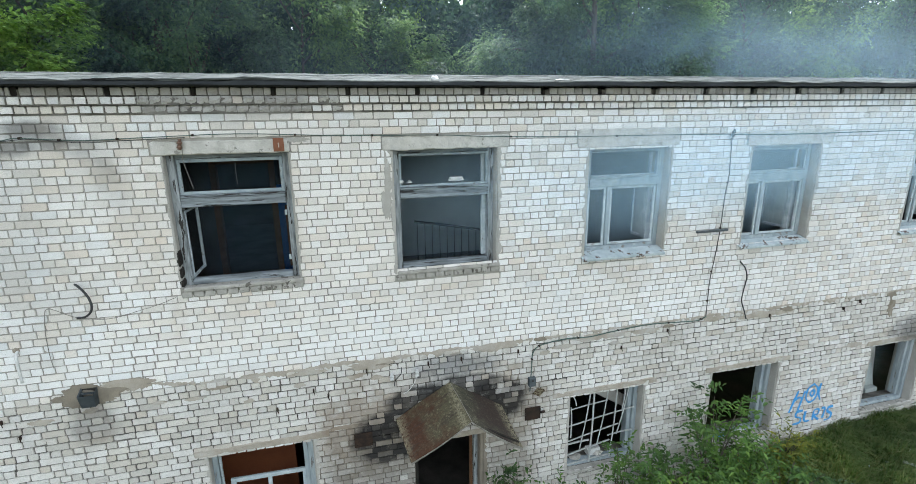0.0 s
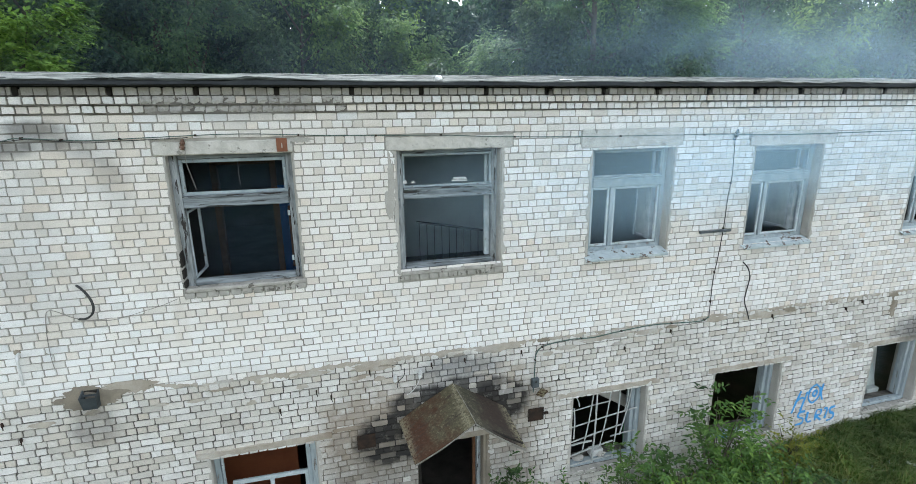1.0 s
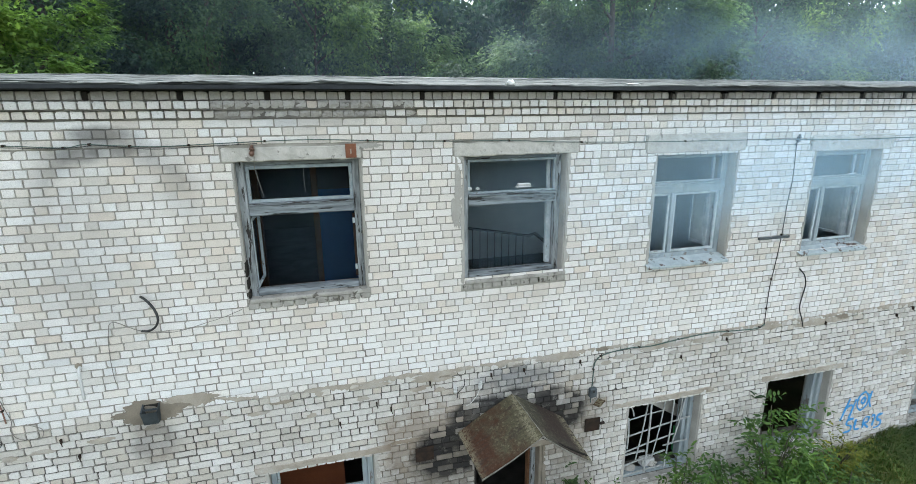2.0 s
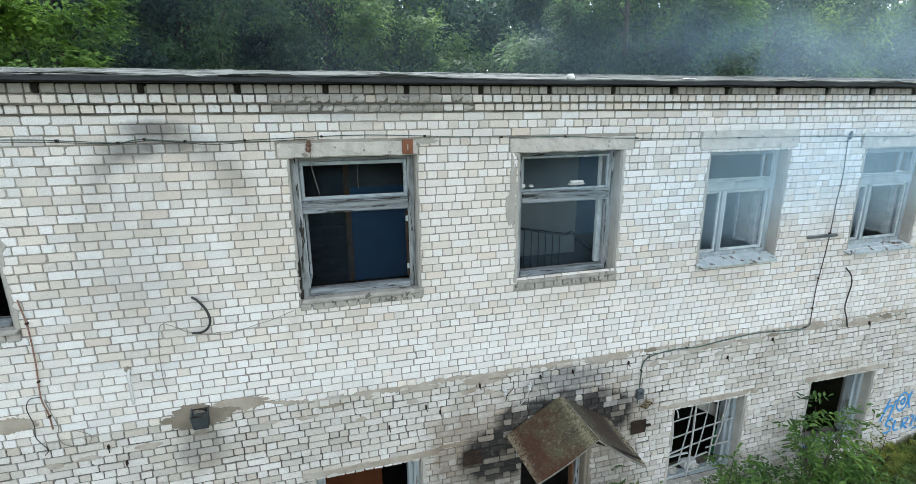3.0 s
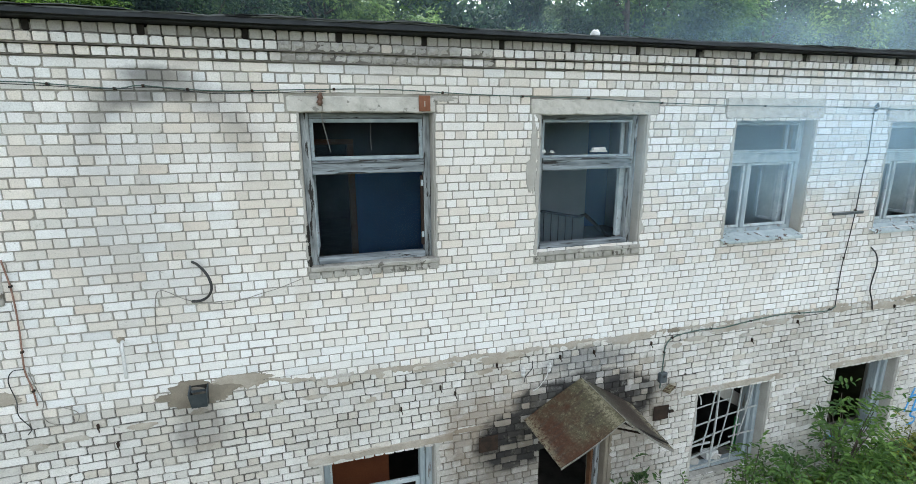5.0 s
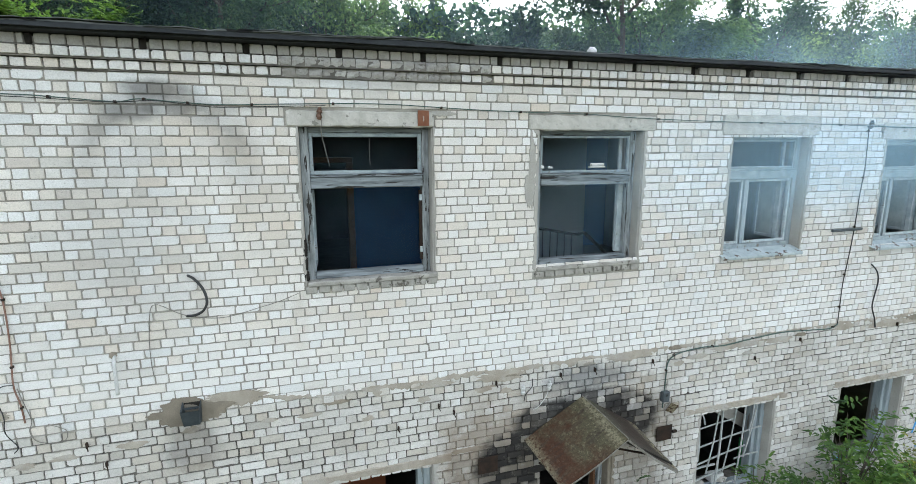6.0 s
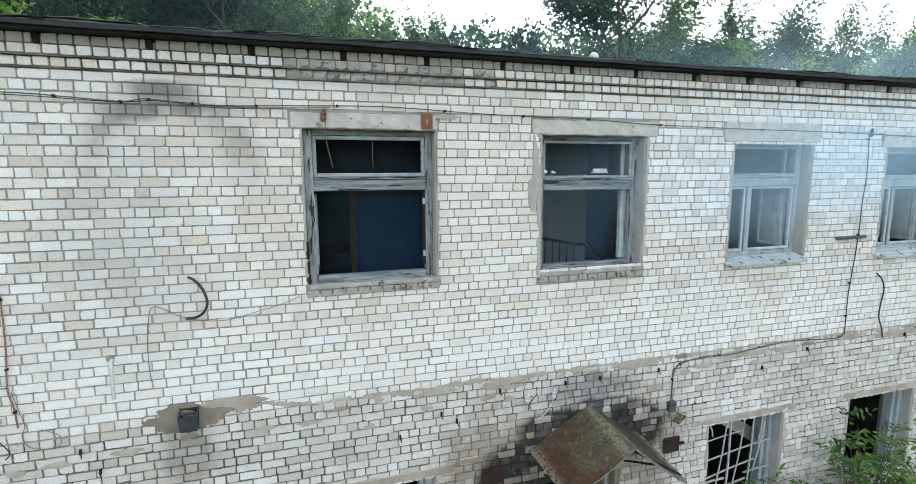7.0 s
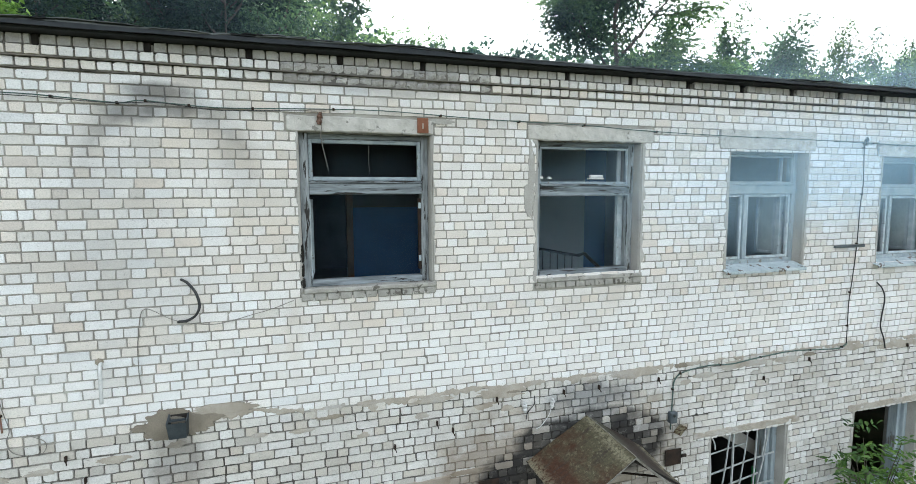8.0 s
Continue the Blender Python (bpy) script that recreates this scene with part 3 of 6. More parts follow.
def upright_smear(bm, x, z0, z1, w, seed, side):
    """A ragged plaster strip down the side of an opening; side -1 spreads to smaller x."""
    n = int((z1 - z0) / 0.03)
    last = None
    for i in range(n + 1):
        z = z0 + (z1 - z0) * i / n
        e = w * (0.75 + 0.9 * noise.noise(Vector((seed, z * 6, 0))) + 0.75 * noise.noise(Vector((seed, z * 17, 5))))
        e = max(e, 0.008)
        cur = [bm.verts.new((x + side * (e + 0.006), 0.012, z)), bm.verts.new((x + side * e, -0.007, z)), bm.verts.new((x, -0.009, z)), bm.verts.new((x - side * 0.004, 0.02, z))]
        if last:
            for p, q, r, s in zip(last, cur, cur[1:], last[1:]):
                bm.faces.new((p, q, r, s))
        last = cur


YF = 0.15


def sash(bm, x0, x1, z0, z1, y0, w=0.045, d=0.045):
    """Four rails of a glazed leaf."""
    box(bm, x0, x0 + w, y0, y0 + d, z0, z1, 0.005)
    box(bm, x1 - w, x1, y0, y0 + d, z0, z1, 0.005)
    box(bm, x0 + w, x1 - w, y0 + 0.002, y0 + d - 0.002, z0, z0 + w, 0.005)
    box(bm, x0 + w, x1 - w, y0 + 0.002, y0 + d - 0.002, z1 - w, z1, 0.005)


def shell_window(no, x0, x1, z0, z1, upper, mullion, sill, woods, label, lintel, left_w=0.035, right_w=0.05):
    wood, wood_up = woods
    w = thing("window_%d" % no, (x0, 0, z0), label, "window", kind="structure")
    # plastered reveals
    bm = bmesh.new()
    rough_box(bm, x1 - 0.02, x1 + 0.002, 0.0, THICK, z0, z1, 0.09, 0.004, no)
    upright_smear(bm, x1, z0 - 0.03, z1, right_w, no * 3.3, 1)
    part("reveal", bm, PLASTER, w, "trowelled grey plaster reveal")
    bm = bmesh.new()
    rough_box(bm, x0 - 0.002, x0 + 0.012, 0.0, THICK, z0, z1, 0.09, 0.004, no + 0.5)
    upright_smear(bm, x0, z0 - 0.03, z1, left_w, no * 5.1, -1)
    part("reveal", bm, PLASTER, w)
    # box frame: two stiles between head and bottom rail
    ia, ib = (x0 + 0.105, x1 - 0.105) if upper else (x0 + 0.087, x1 - 0.105)
    hd = 0.06
    bm = bmesh.new()
    rough_box(bm, x0 + 0.013, ia, YF - (0.04 if no == 2 else 0.02), YF + 0.11, z0, z1, 0.09, 0.002, no + 0.2, 0.007)
    part("stile", bm, wood_up, w, "weathered wooden frame stile with cracked paint")
    bm = bmesh.new()
    rough_box(bm, ib, x1 - 0.021, YF, YF + 0.11, z0, z1, 0.09, 0.002, no + 0.7, 0.007)
    part("stile", bm, wood_up, w, "weathered wooden frame stile with cracked paint")
    bm = bmesh.new()
    box(bm, ia, ib, YF + 0.003, YF + 0.11, z1 - hd, z1, 0.007)
    part("head_rail", bm, wood, w, "weathered grey wooden head rail")
    bm = bmesh.new()
    rough_box(bm, ia, ib, YF - 0.025, YF + 0.11, z0, z0 + 0.078, 0.12, 0.003, no + 0.4, 0.012)
    part("bottom_rail", bm, wood, w, "weathered grey wooden bottom rail")
    zt = z0 + 1.045
    if not upper:
        bm = bmesh.new()
        box(bm, x1 - 0.18, x1 - 0.107, YF + 0.05, YF + 0.2, z0 + 0.08, z1 - hd, 0.006)
        part("inner_frame", bm, DIM_PAINT_UP, w)
    else:
        bm = bmesh.new()
        rough_box(bm, ia, ib, YF - 0.03, YF + 0.1, zt, zt + 0.125, 0.12, 0.002, no, 0.008)
        part("transom_bar", bm, wood, w, "thick weathered transom beam")
        bm = bmesh.new()
        box(bm, ia, ib, YF - 0.045, YF + 0.05, zt + 0.128, zt + 0.155, 0.006)
        part("drip_rail", bm, wood, w)
        bm = bmesh.new()
        sash(bm, ia + 0.002, ib - 0.002, zt + 0.157, z1 - hd - 0.003, YF + 0.005, 0.042 if no < 3 else 0.03, 0.04)
        part("top_light", bm, DIM_PAINT, w, "top light sash without glass")
        if no != 2:
            bm = bmesh.new()
            sash(bm, ia - 0.03, ib - 0.005, zt + 0.05, z1 - 0.02, YF + 0.16, 0.05, 0.04)
            box(bm, x0 + 0.012, ia + 0.02, YF + 0.13, YF + 0.2, z0 + 0.08, zt + 0.048, 0.005)
            box(bm, ib - 0.06, ib + 0.06, YF + 0.13, YF + 0.2, z0 + 0.08, zt + 0.048, 0.005)
            part("inner_frame", bm, PALE_WOOD, w, "inner frame with flaking pale paint")
    if mullion:
        xm = ia + 0.365
        bm = bmesh.new()
        box(bm, xm - 0.035, xm + 0.035, YF - 0.01, YF + 0.1, z0 + 0.08, zt - 0.002, 0.006)
        part("mullion", bm, wood_up, w)
        for u, v in ((ia + 0.003, xm - 0.037), (xm + 0.037, ib - 0.003)):
            bm = bmesh.new()
            sash(bm, u, v, z0 + 0.082, zt - 0.004, YF + 0.015, 0.038, 0.04)
            part("sash", bm, PALE_WOOD, w, "casement leaf without glass")
        deep = 0.5 if no == 5 else 0.34
        bm = bmesh.new()
        sash(bm, 0, deep, z0 + 0.1, zt - 0.02, 0, 0.045, 0.035)
        turn = Matrix.Translation((ib - 0.02, YF + 0.21, 0)) @ Matrix.Rotation(radians(93), 4, "Z")
        bmesh.ops.transform(bm, matrix=turn, verts=bm.verts)
        leaf = part("casement", bm, PALE_WOOD, w, "pale inner casement swung into the room")
        bm = bmesh.new()
        box(bm, 0.04, deep - 0.04, 0.012, 0.02, z0 + 0.14, zt - 0.06, 0)
        bmesh.ops.transform(bm, matrix=turn, verts=bm.verts)
        part("pane", bm, DUSTY_PANE, leaf, "pane blind with dust")
    # lintel
    lo, hi, tall = lintel
    bm = bmesh.new()
    rough_box(bm, x0 - lo, x1 + hi, -0.014, THICK - 0.02, z1 + 0.001, z1 + tall, 0.05, 0.011, no * 2.1)
    part("lintel", bm, CONCRETE if upper else CEMENT, w, "rough cast concrete lintel")
    # sill
    bm = bmesh.new()
    if sill == "metal":
        rough_box(bm, x0 - 0.05, x1 + 0.0, -0.075, YF - 0.02, z0 - 0.07, z0 - 0.058, 0.09, 0.004, no, 0.003)
        for v in bm.verts:
            v.co.z += 0.38 * (v.co.y + 0.075)
        box(bm, x0 - 0.05, x1 + 0.0, -0.083, -0.073, z0 - 0.10, z0 - 0.058, 0.003)
        part("window_sill", bm, ZINC, w, "sloping sheet-metal sill with peeling pale paint")
    else:
        rough_box(bm, x0 + 0.01, x1 + 0.03, -0.03, YF - 0.026, z0 - 0.045, z0 + 0.012, 0.06, 0.008, no)
        part("window_sill", bm, SILL_CEMENT, w, "crumbling cement-topped sill")
        if upper:
            n = 11
            for i in range(n):
                u = x0 - 0.02 + (x1 - x0 + 0.05) * i / n
                bm = bmesh.new()
                rough_box(bm, u + 0.006, u + (x1 - x0 + 0.05) / n - 0.006, -0.022, 0.05, z0 - 0.125, z0 - 0.045, 0.05, 0.004, i + no, 0.01)
                part("brick", bm, SILL_CEMENT, w)
    return w, (ia, ib, zt)


W = {}
for i, (a, b, z0, z1, *lintel) in enumerate(UPPER):
    W[i] = shell_window(i + 1, a, b, z0, z1, True, i >= 3, "cement" if i < 3 else "metal", (OLD_WOOD, OLD_WOOD_UP) if i < 3 else (DIM_PAINT, DIM_PAINT_UP),
                        "glassless wooden window with weathered grey frame in the brick wall", lintel, left_w=0.02 if i == 1 else 0.042, right_w=0.02 if i == 1 else 0.052)
for i, (a, b) in enumerate(LOWER):
    W[10 + i] = shell_window(i + 11, a, b, *LOW, False, False, "cement", (DIM_PAINT, DIM_PAINT_UP), "broken ground-floor window with pale flaking frame",
                             (0.33 if i == 2 else 0.17, 0.24, 0.11), 0.05, 0.06)

# green paint on the inner reveal behind the grille
bm = bmesh.new()
box(bm, LOWER[2][1] - 0.04, LOWER[2][1] - 0.025, 0.3, THICK + 0.06, LOW[0], 1.49, 0.004)
part("painted_reveal", bm, GREEN_WALL, W[12][0], "green painted inner reveal")

# leaf of the first open window, swung inwards
w1, (ia, ib, zt) = W[1]
bm = bmesh.new()
sash(bm, 0, 0.55, 5.13, zt - 0.055, 0, 0.035, 0.035)
bmesh.ops.transform(bm, matrix=Matrix.Translation((ia + 0.01, YF + 0.06, 0)) @ Matrix.Rotation(radians(87), 4, "Z"), verts=bm.verts)
part("sash", bm, PALE_WOOD, w1, "casement leaf swung inwards")
# black blocks stand in for the dark gap beside the broken reveal
for z0, z1, d in ((5.08, 5.17, 0.03), (5.2, 5.33, 0.022), (5.36, 5.56, 0.02)):
    bm = bmesh.new()
    rough_box(bm, -1.625, -1.60 + d, -0.006, 0.16, z0, z1, 0.04, 0.006, z0)
    part("gap_block", bm, BLACK_WOOD_GAP, w1, "black block for the dark gap in the broken reveal")
bm = bmesh.new()
box(bm, ib - 0.03, ib, YF + 0.02, YF + 0.09, 5.2, zt - 0.05, 0.004)
stop = part("inner_stop", bm, RUST_DARK, w1, "bare red-brown stop strip")
for z in (5.3, 5.93):
    bm = bmesh.new()
    box(bm, ib - 0.036, ib - 0.006, YF + 0.0, YF + 0.018, z, z + 0.07, 0.003)
    part("hinge", bm, ZINC, stop)
bm = bmesh.new()
box(bm, -0.30, -0.17, -0.03, -0.02, 6.79, 6.96, 0.002)
plate = part("fixing_plate", bm, RUST_RED, w1, "rusty square plate on the lintel")
bm = bmesh.new()
box(bm, -0.242, -0.228, -0.033, -0.029, 6.84, 6.90, 0.001)
part("faded_mark", bm, CEMENT, plate, "faded pale bar on the plate")
bm = bmesh.new()
tube(bm, curve([(-0.82, 0.24, 6.66), (-0.825, 0.24, 6.5), (-0.82, 0.24, 6.36)]), 0.004, 5)
part("wire_end", bm, WIRE, w1)

# ---- cornice: three stepped courses and black blocks for dark slots ----
bm = bmesh.new()
for k, out in enumerate((0.04, 0.09, 0.055)):
    box(bm, X0, X1, -out + 0.018, 0.06, 7.275 + 0.1 * k - 0.004, 7.35 + 0.1 * k - 0.004, 0)
# dark mortar also paints the shadow lines below the stepped courses
cornice = part("cornice", bm, OLD_MORTAR)
tagged(cornice, "stepped white brick cornice under the eaves", "cornice", kind="structure")
ORG[cornice] = Vector()
x = -2.945 - 0.905 * 6
j = 0
while x < X1:
    bm = bmesh.new()
    # black block puts the dark of a narrow slot into the top course
    rough_box(bm, x - 0.03, x + 0.03, -0.05, 0.0, 7.474, 7.575, 0.05, 0.004, j)
    part("slot_block", bm, BLACK_WOOD_GAP, cornice, "black block for a dark slot in the cornice")
    x += 0.905
    j += 1

# ---- roof ----
RIDGE_Y, RIDGE_Z = 4.7, 8.06


def roof_z(x, y):
    s = 7.635 + (RIDGE_Z - 7.635) * (y + 0.28) / (RIDGE_Y + 0.28)
    return s + 0.022 * noise.noise(Vector((x * 0.8, y * 0.9, 2))) + 0.012 * noise.noise(Vector((x * 3.1, y * 4, 7)))


def felt(bm, x0, x1, y0, y1, lift, seed, thick=0.014, drop=0.0):
    nx, ny = max(int((x1 - x0) / 0.13), 2), max(int((y1 - y0) / 0.16), 2)
    rows = []
    for j in range(ny + 1):
        row = []
        for i in range(nx + 1):
            x = x0 + (x1 - x0) * i / nx
            y = y0 + (y1 - y0) * j / ny
            if j == 0:
                y += 0.035 * noise.noise(Vector((x * 2.1, seed, 0))) + 0.02 * noise.noise(Vector((x * 9, seed, 3)))
            z = roof_z(x, y) + lift + (0.006 * noise.noise(Vector((x * 4, seed, 9))) - drop if j == 0 else 0.0)
            row.append((bm.verts.new((x, y, z)), bm.verts.new((x, y, z - thick))))
        rows.append(row)
    for j in range(ny):
        for i in range(nx):
            a, b, c, d = rows[j][i], rows[j][i + 1], rows[j + 1][i + 1], rows[j + 1][i]
            bm.faces.new((a[0], b[0], c[0], d[0]))
            bm.faces.new((a[1], d[1], c[1], b[1]))
    for i in range(nx):
        a, b = rows[0][i], rows[0][i + 1]
        bm.faces.new((a[1], b[1], b[0], a[0]))


bm = bmesh.new()
box(bm, X0 - 0.1, X1 + 0.1, -0.20, 0.1, 7.578, 7.60, 0.004)
vs = [bm.verts.new(p) for p in [(X0 - 0.1, -0.20, 7.60), (X1 + 0.1, -0.20, 7.60), (X1 + 0.1, RIDGE_Y, RIDGE_Z - 0.06), (X0 - 0.1, RIDGE_Y, RIDGE_Z - 0.06),
                               (X1 + 0.1, DEPTH + 0.6, 7.56), (X0 - 0.1, DEPTH + 0.6, 7.56), (X0 - 0.1, RIDGE_Y, 7.556), (X1 + 0.1, RIDGE_Y, 7.556)]]
for f in ((0, 1, 2, 3), (3, 2, 4, 5), (0, 3, 5), (1, 4, 2), (5, 4, 1, 0)):
    bm.faces.new([vs[k] for k in f])
roof = part("roof", bm, TAR)
tagged(roof, "low pitched roof covered with ragged roofing felt", "roof", kind="structure")
ORG[roof] = Vector()
y = -0.27
k = 0
while y < RIDGE_Y - 0.2:
    cuts = [X0 - 0.1] + sorted(random.Random(k + 3).uniform(X0 + 1, X1 - 1) for _ in range(3)) + [X1 + 0.1]
    for q, (u, v) in enumerate(zip(cuts, cuts[1:])):
        bm = bmesh.new()
        felt(bm, u, v + 0.12, y, y + 0.98, 0.006 + 0.005 * (q % 2) + 0.003 * k, k * 7 + q)
        part("felt_sheet", bm, FELT, roof)
    y += 0.8
    k += 1
bm = bmesh.new()
n = int((X1 - X0) / 0.1)
last = None
for i in range(n + 1):
    x = X0 - 0.1 + (X1 - X0 + 0.2) * i / n
    up = roof_z(x, -0.27) - 0.004
    lo = 7.588 + 0.008 * noise.noise(Vector((x * 1.3, 3, 1))) + 0.004 * noise.noise(Vector((x * 9, 3, 1)))
    yy = -0.272 + 0.008 * noise.noise(Vector((x * 2.3, 8, 1)))
    cur = [bm.verts.new(p) for p in ((x, yy + 0.02, up), (x, yy, up - 0.004), (x, yy - 0.004, lo), (x, yy + 0.018, lo), (x, yy + 0.02, up - 0.02))]
    if last:
        for p, q, r, s in zip(last, cur, cur[1:], last[1:]):
            bm.faces.new((p, q, r, s))
    last = cur
bmesh.ops.recalc_face_normals(bm, faces=bm.faces)
part("tarred_edge", bm, TAR, roof, "black tarred drip edge")


# torn, lifted strips of felt along the eaves
rnd = random.Random(31)
for k in range(16):
    x0 = rnd.uniform(-4.5, 13.0)
    ln = rnd.uniform(0.5, 1.5)
    bm = bmesh.new()
    n, last = 14, None
    dip, y0 = rnd.uniform(0.0, 0.02), -0.285 - rnd.uniform(0, 0.012)
    for i in range(n + 1):
        x = x0 + ln * i / n
        e = math.sin(math.pi * i / n) ** 0.5
        lift = e * (0.012 + 0.022 * max(noise.noise(Vector((x * 5, k, 3))), -0.3))
        out = e * 0.012 * noise.noise(Vector((x * 7, k, 8)))
        z = roof_z(x, -0.27) + 0.02
        cur = [bm.verts.new(p) for p in ((x, y0 + out, z + lift - dip), (x, y0 + 0.12, z + 0.008), (x, y0 + 0.12, z), (x, y0 + out, z + lift - dip - 0.007))]
        if last:
            for p, q, r, t in zip(last, cur, cur[1:] + cur[:1], last[1:] + last[:1]):
                bm.faces.new((p, q, r, t))
        last = cur
    part("torn_felt", bm, FELT, roof, "lifted torn felt edge")


def rubble(name, at, size, m, label, seed, cat="debris"):
    bm = bmesh.new()
    bmesh.ops.create_icosphere(bm, subdivisions=2, radius=1)
    for v in bm.verts:
        v.co += noise.noise_vector(v.co * 1.7 + Vector((seed, 0, 0))) * 0.45
        v.co.x, v.co.y, v.co.z = v.co.x * size[0], v.co.y * size[1], max(v.co.z, -0.5) * size[2]
    bmesh.ops.translate(bm, verts=bm.verts, vec=Vector(at) + Vector((0, 0, 0.45 * size[2])))
    return solo(name, bm, m, label, cat, at=at)


rubble("mortar_lump", (1.79, -0.18, roof_z(1.79, -0.18) + 0.012), (0.06, 0.05, 0.045), PLASTIC, "white lump of mortar on the felt roof edge", 1)
rubble("mortar_lump", (3.72, 0.05, roof_z(3.72, 0.05) + 0.012), (0.10, 0.05, 0.016), PLASTIC, "flat white fragment lying on the felt roof", 4)

# ---- canopy over the door ----
canopy = thing("door_canopy", (1.94, 0, 2.5), "rusty sheet-metal gable canopy over the burnt doorway", "canopy")


def canopy_sheet(side):
    bm = bmesh.new()
    n, m = 12, 10
    rows = []
    for i in range(n + 1):
        u = i / n
        row = []
        for j in range(m + 1):
            v = j / m
            yy = -0.06 - 0.92 * v
            rx, rz = 1.94 + 0.094 * v, 3.155 - 0.11 * v
            ex, ez = (1.075 + 0.085 * v, 2.655 - 0.105 * v) if side < 0 else (2.80 + 0.01 * v, 2.60 - 0.14 * v)
            x = rx + (ex - rx) * u
            z = rz + (ez - rz) * u + 0.012 * noise.noise(Vector((x * 3, yy * 3, side))) - 0.03 * math.sin(math.pi * u) * v
            if u > 0.85:
                z -= 0.02 * noise.noise(Vector((yy * 7, side, 2)))
            row.append((bm.verts.new((x, yy, z)), bm.verts.new((x, yy, z - 0.006))))
        rows.append(row)
    for i in range(n):
        for j in range(m):
            a, b, c, d = rows[i][j], rows[i + 1][j], rows[i + 1][j + 1], rows[i][j + 1]
            bm.faces.new([p[0] for p in (a, b, c, d)])
            bm.faces.new([p[1] for p in (d, c, b, a)])
    edge = [r[0] for r in rows] + rows[-1][1:] + [r[-1] for r in rows[::-1]][1:] + rows[0][::-1][1:]
    for p, q in zip(edge, edge[1:]):
        bm.faces.new((p[0], p[1], q[1], q[0]))
    bmesh.ops.recalc_face_normals(bm, faces=bm.faces)
    return bm


part("roof_sheet", canopy_sheet(-1), RUST, canopy, "bent rusty roof sheet")
part("roof_sheet", canopy_sheet(1), RUST_DULL_SHADED, canopy, "dull brown roof sheet, darkened for its shaded slope")
bm = bmesh.new()
tube(bm, [(1.94, -0.06, 3.162), (1.99, -0.5, 3.11), (2.034, -0.985, 3.052)], 0.005, 6)
part("ridge_cap", bm, RUST_EDGE, canopy)
for ex, ez in ((1.16, 2.55), (2.81, 2.46)):
    # folded pale lip along the front, sagging between its ends
    bm = bmesh.new()
    last = None
    for i in range(11):
        u = i / 10
        x, z = 2.034 + (ex - 2.034) * u, 3.043 + (ez - 3.043) * u - 0.03 * math.sin(math.pi * u)
        h = (0.011 if ex < 2 else 0.026) + 0.016 * u + 0.008 * noise.noise(Vector((x * 9, 3, 1)))
        cur = [bm.verts.new(p) for p in ((x, -0.988, z + 0.004), (x, -0.993, z + 0.002), (x, -0.99, z - h), (x, -0.984, z - h))]
        if last:
            for p, q, r, t in zip(last, cur, cur[1:] + cur[:1], last[1:] + last[:1]):
                bm.faces.new((p, q, r, t))
        last = cur
    bmesh.ops.recalc_face_normals(bm, faces=bm.faces)
    part("edge_strip", bm, RUST_EDGE, canopy, "bent pale metal edge")
    s = -1 if ex < 2 else 1
    bm = bmesh.new()
    tube(bm, [(2.0, -0.9, 3.0), (2.0 + s * 0.78, -0.9, 2.5)], 0.02, 4)
    part("rafter", bm, BLACK_WOOD_GAP, canopy)
    bm = bmesh.new()
    tube(bm, [(1.94 + s * 0.6, 0.02, 2.2), (1.98 + s * 0.6, -0.8, 2.6)], 0.015, 5)
    part("strut", bm, RUST_DARK, canopy)
    # rusted drip lip along the eaves
    bm = bmesh.new()
    ax, az = (1.075, 2.655) if s < 0 else (2.80, 2.60)
    tube(bm, [(ax, -0.06, az), ((ax + ex) / 2, -0.5, (az + ez) / 2 - 0.004), (ex, -0.98, ez)], 0.007, 5)
    part("eaves_lip", bm, RUST_DULL_SHADED, canopy)

# ---- doorway ----
d0, d1, dz0, dz1 = DOOR
door = thing("door_1", (d0, 0, 0), "burnt open doorway with bare wooden frame", "door", kind="structure")
for nm, a, b in (("jamb", d0, d0 + 0.07), ("jamb", d1 - 0.13, d1 - 0.06)):
    bm = bmesh.new()
    box(bm, a, b, 0.14, 0.26, 0, dz1 - 0.07, 0.006)
    part(nm, bm, OLD_WOOD_UP if a > 2 else BLACK_WOOD_GAP, door)
bm = bmesh.new()
box(bm, d0, d1 - 0.06, 0.138, 0.262, dz1 - 0.07, dz1, 0.006)
part("head", bm, BLACK_WOOD_GAP, door)
bm = bmesh.new()
rough_box(bm, d0 - 0.2, d1 + 0.2, -0.012, 0.45, dz1 + 0.001, dz1 + 0.11, 0.08, 0.006, 3)
part("lintel", bm, CEMENT, door)
bm = bmesh.new()
rough_box(bm, d1 - 0.06, d1 + 0.002, 0.0, 0.5, 0, dz1, 0.09, 0.004, 5)
upright_smear(bm, d1, 0, dz1, 0.07, 8.8, 1)
part("reveal", bm, MUD, door, "sooty brown plaster reveal")
bm = bmesh.new()
box(bm, d1 - 0.17, d1 - 0.132, 0.2, 0.3, 0.0, dz1 - 0.09, 0.005)
part("door_stop", bm, BROWN_WOOD, door, "split red-brown door stop")
bm = bmesh.new()
rough_box(bm, d0 - 0.25, d1 + 0.3, -0.9, 0.02, -0.25, 0.02, 0.12, 0.012, 2)
tagged(part("door_step", bm, CONCRETE), "worn concrete step before the door", "step", kind="structure")

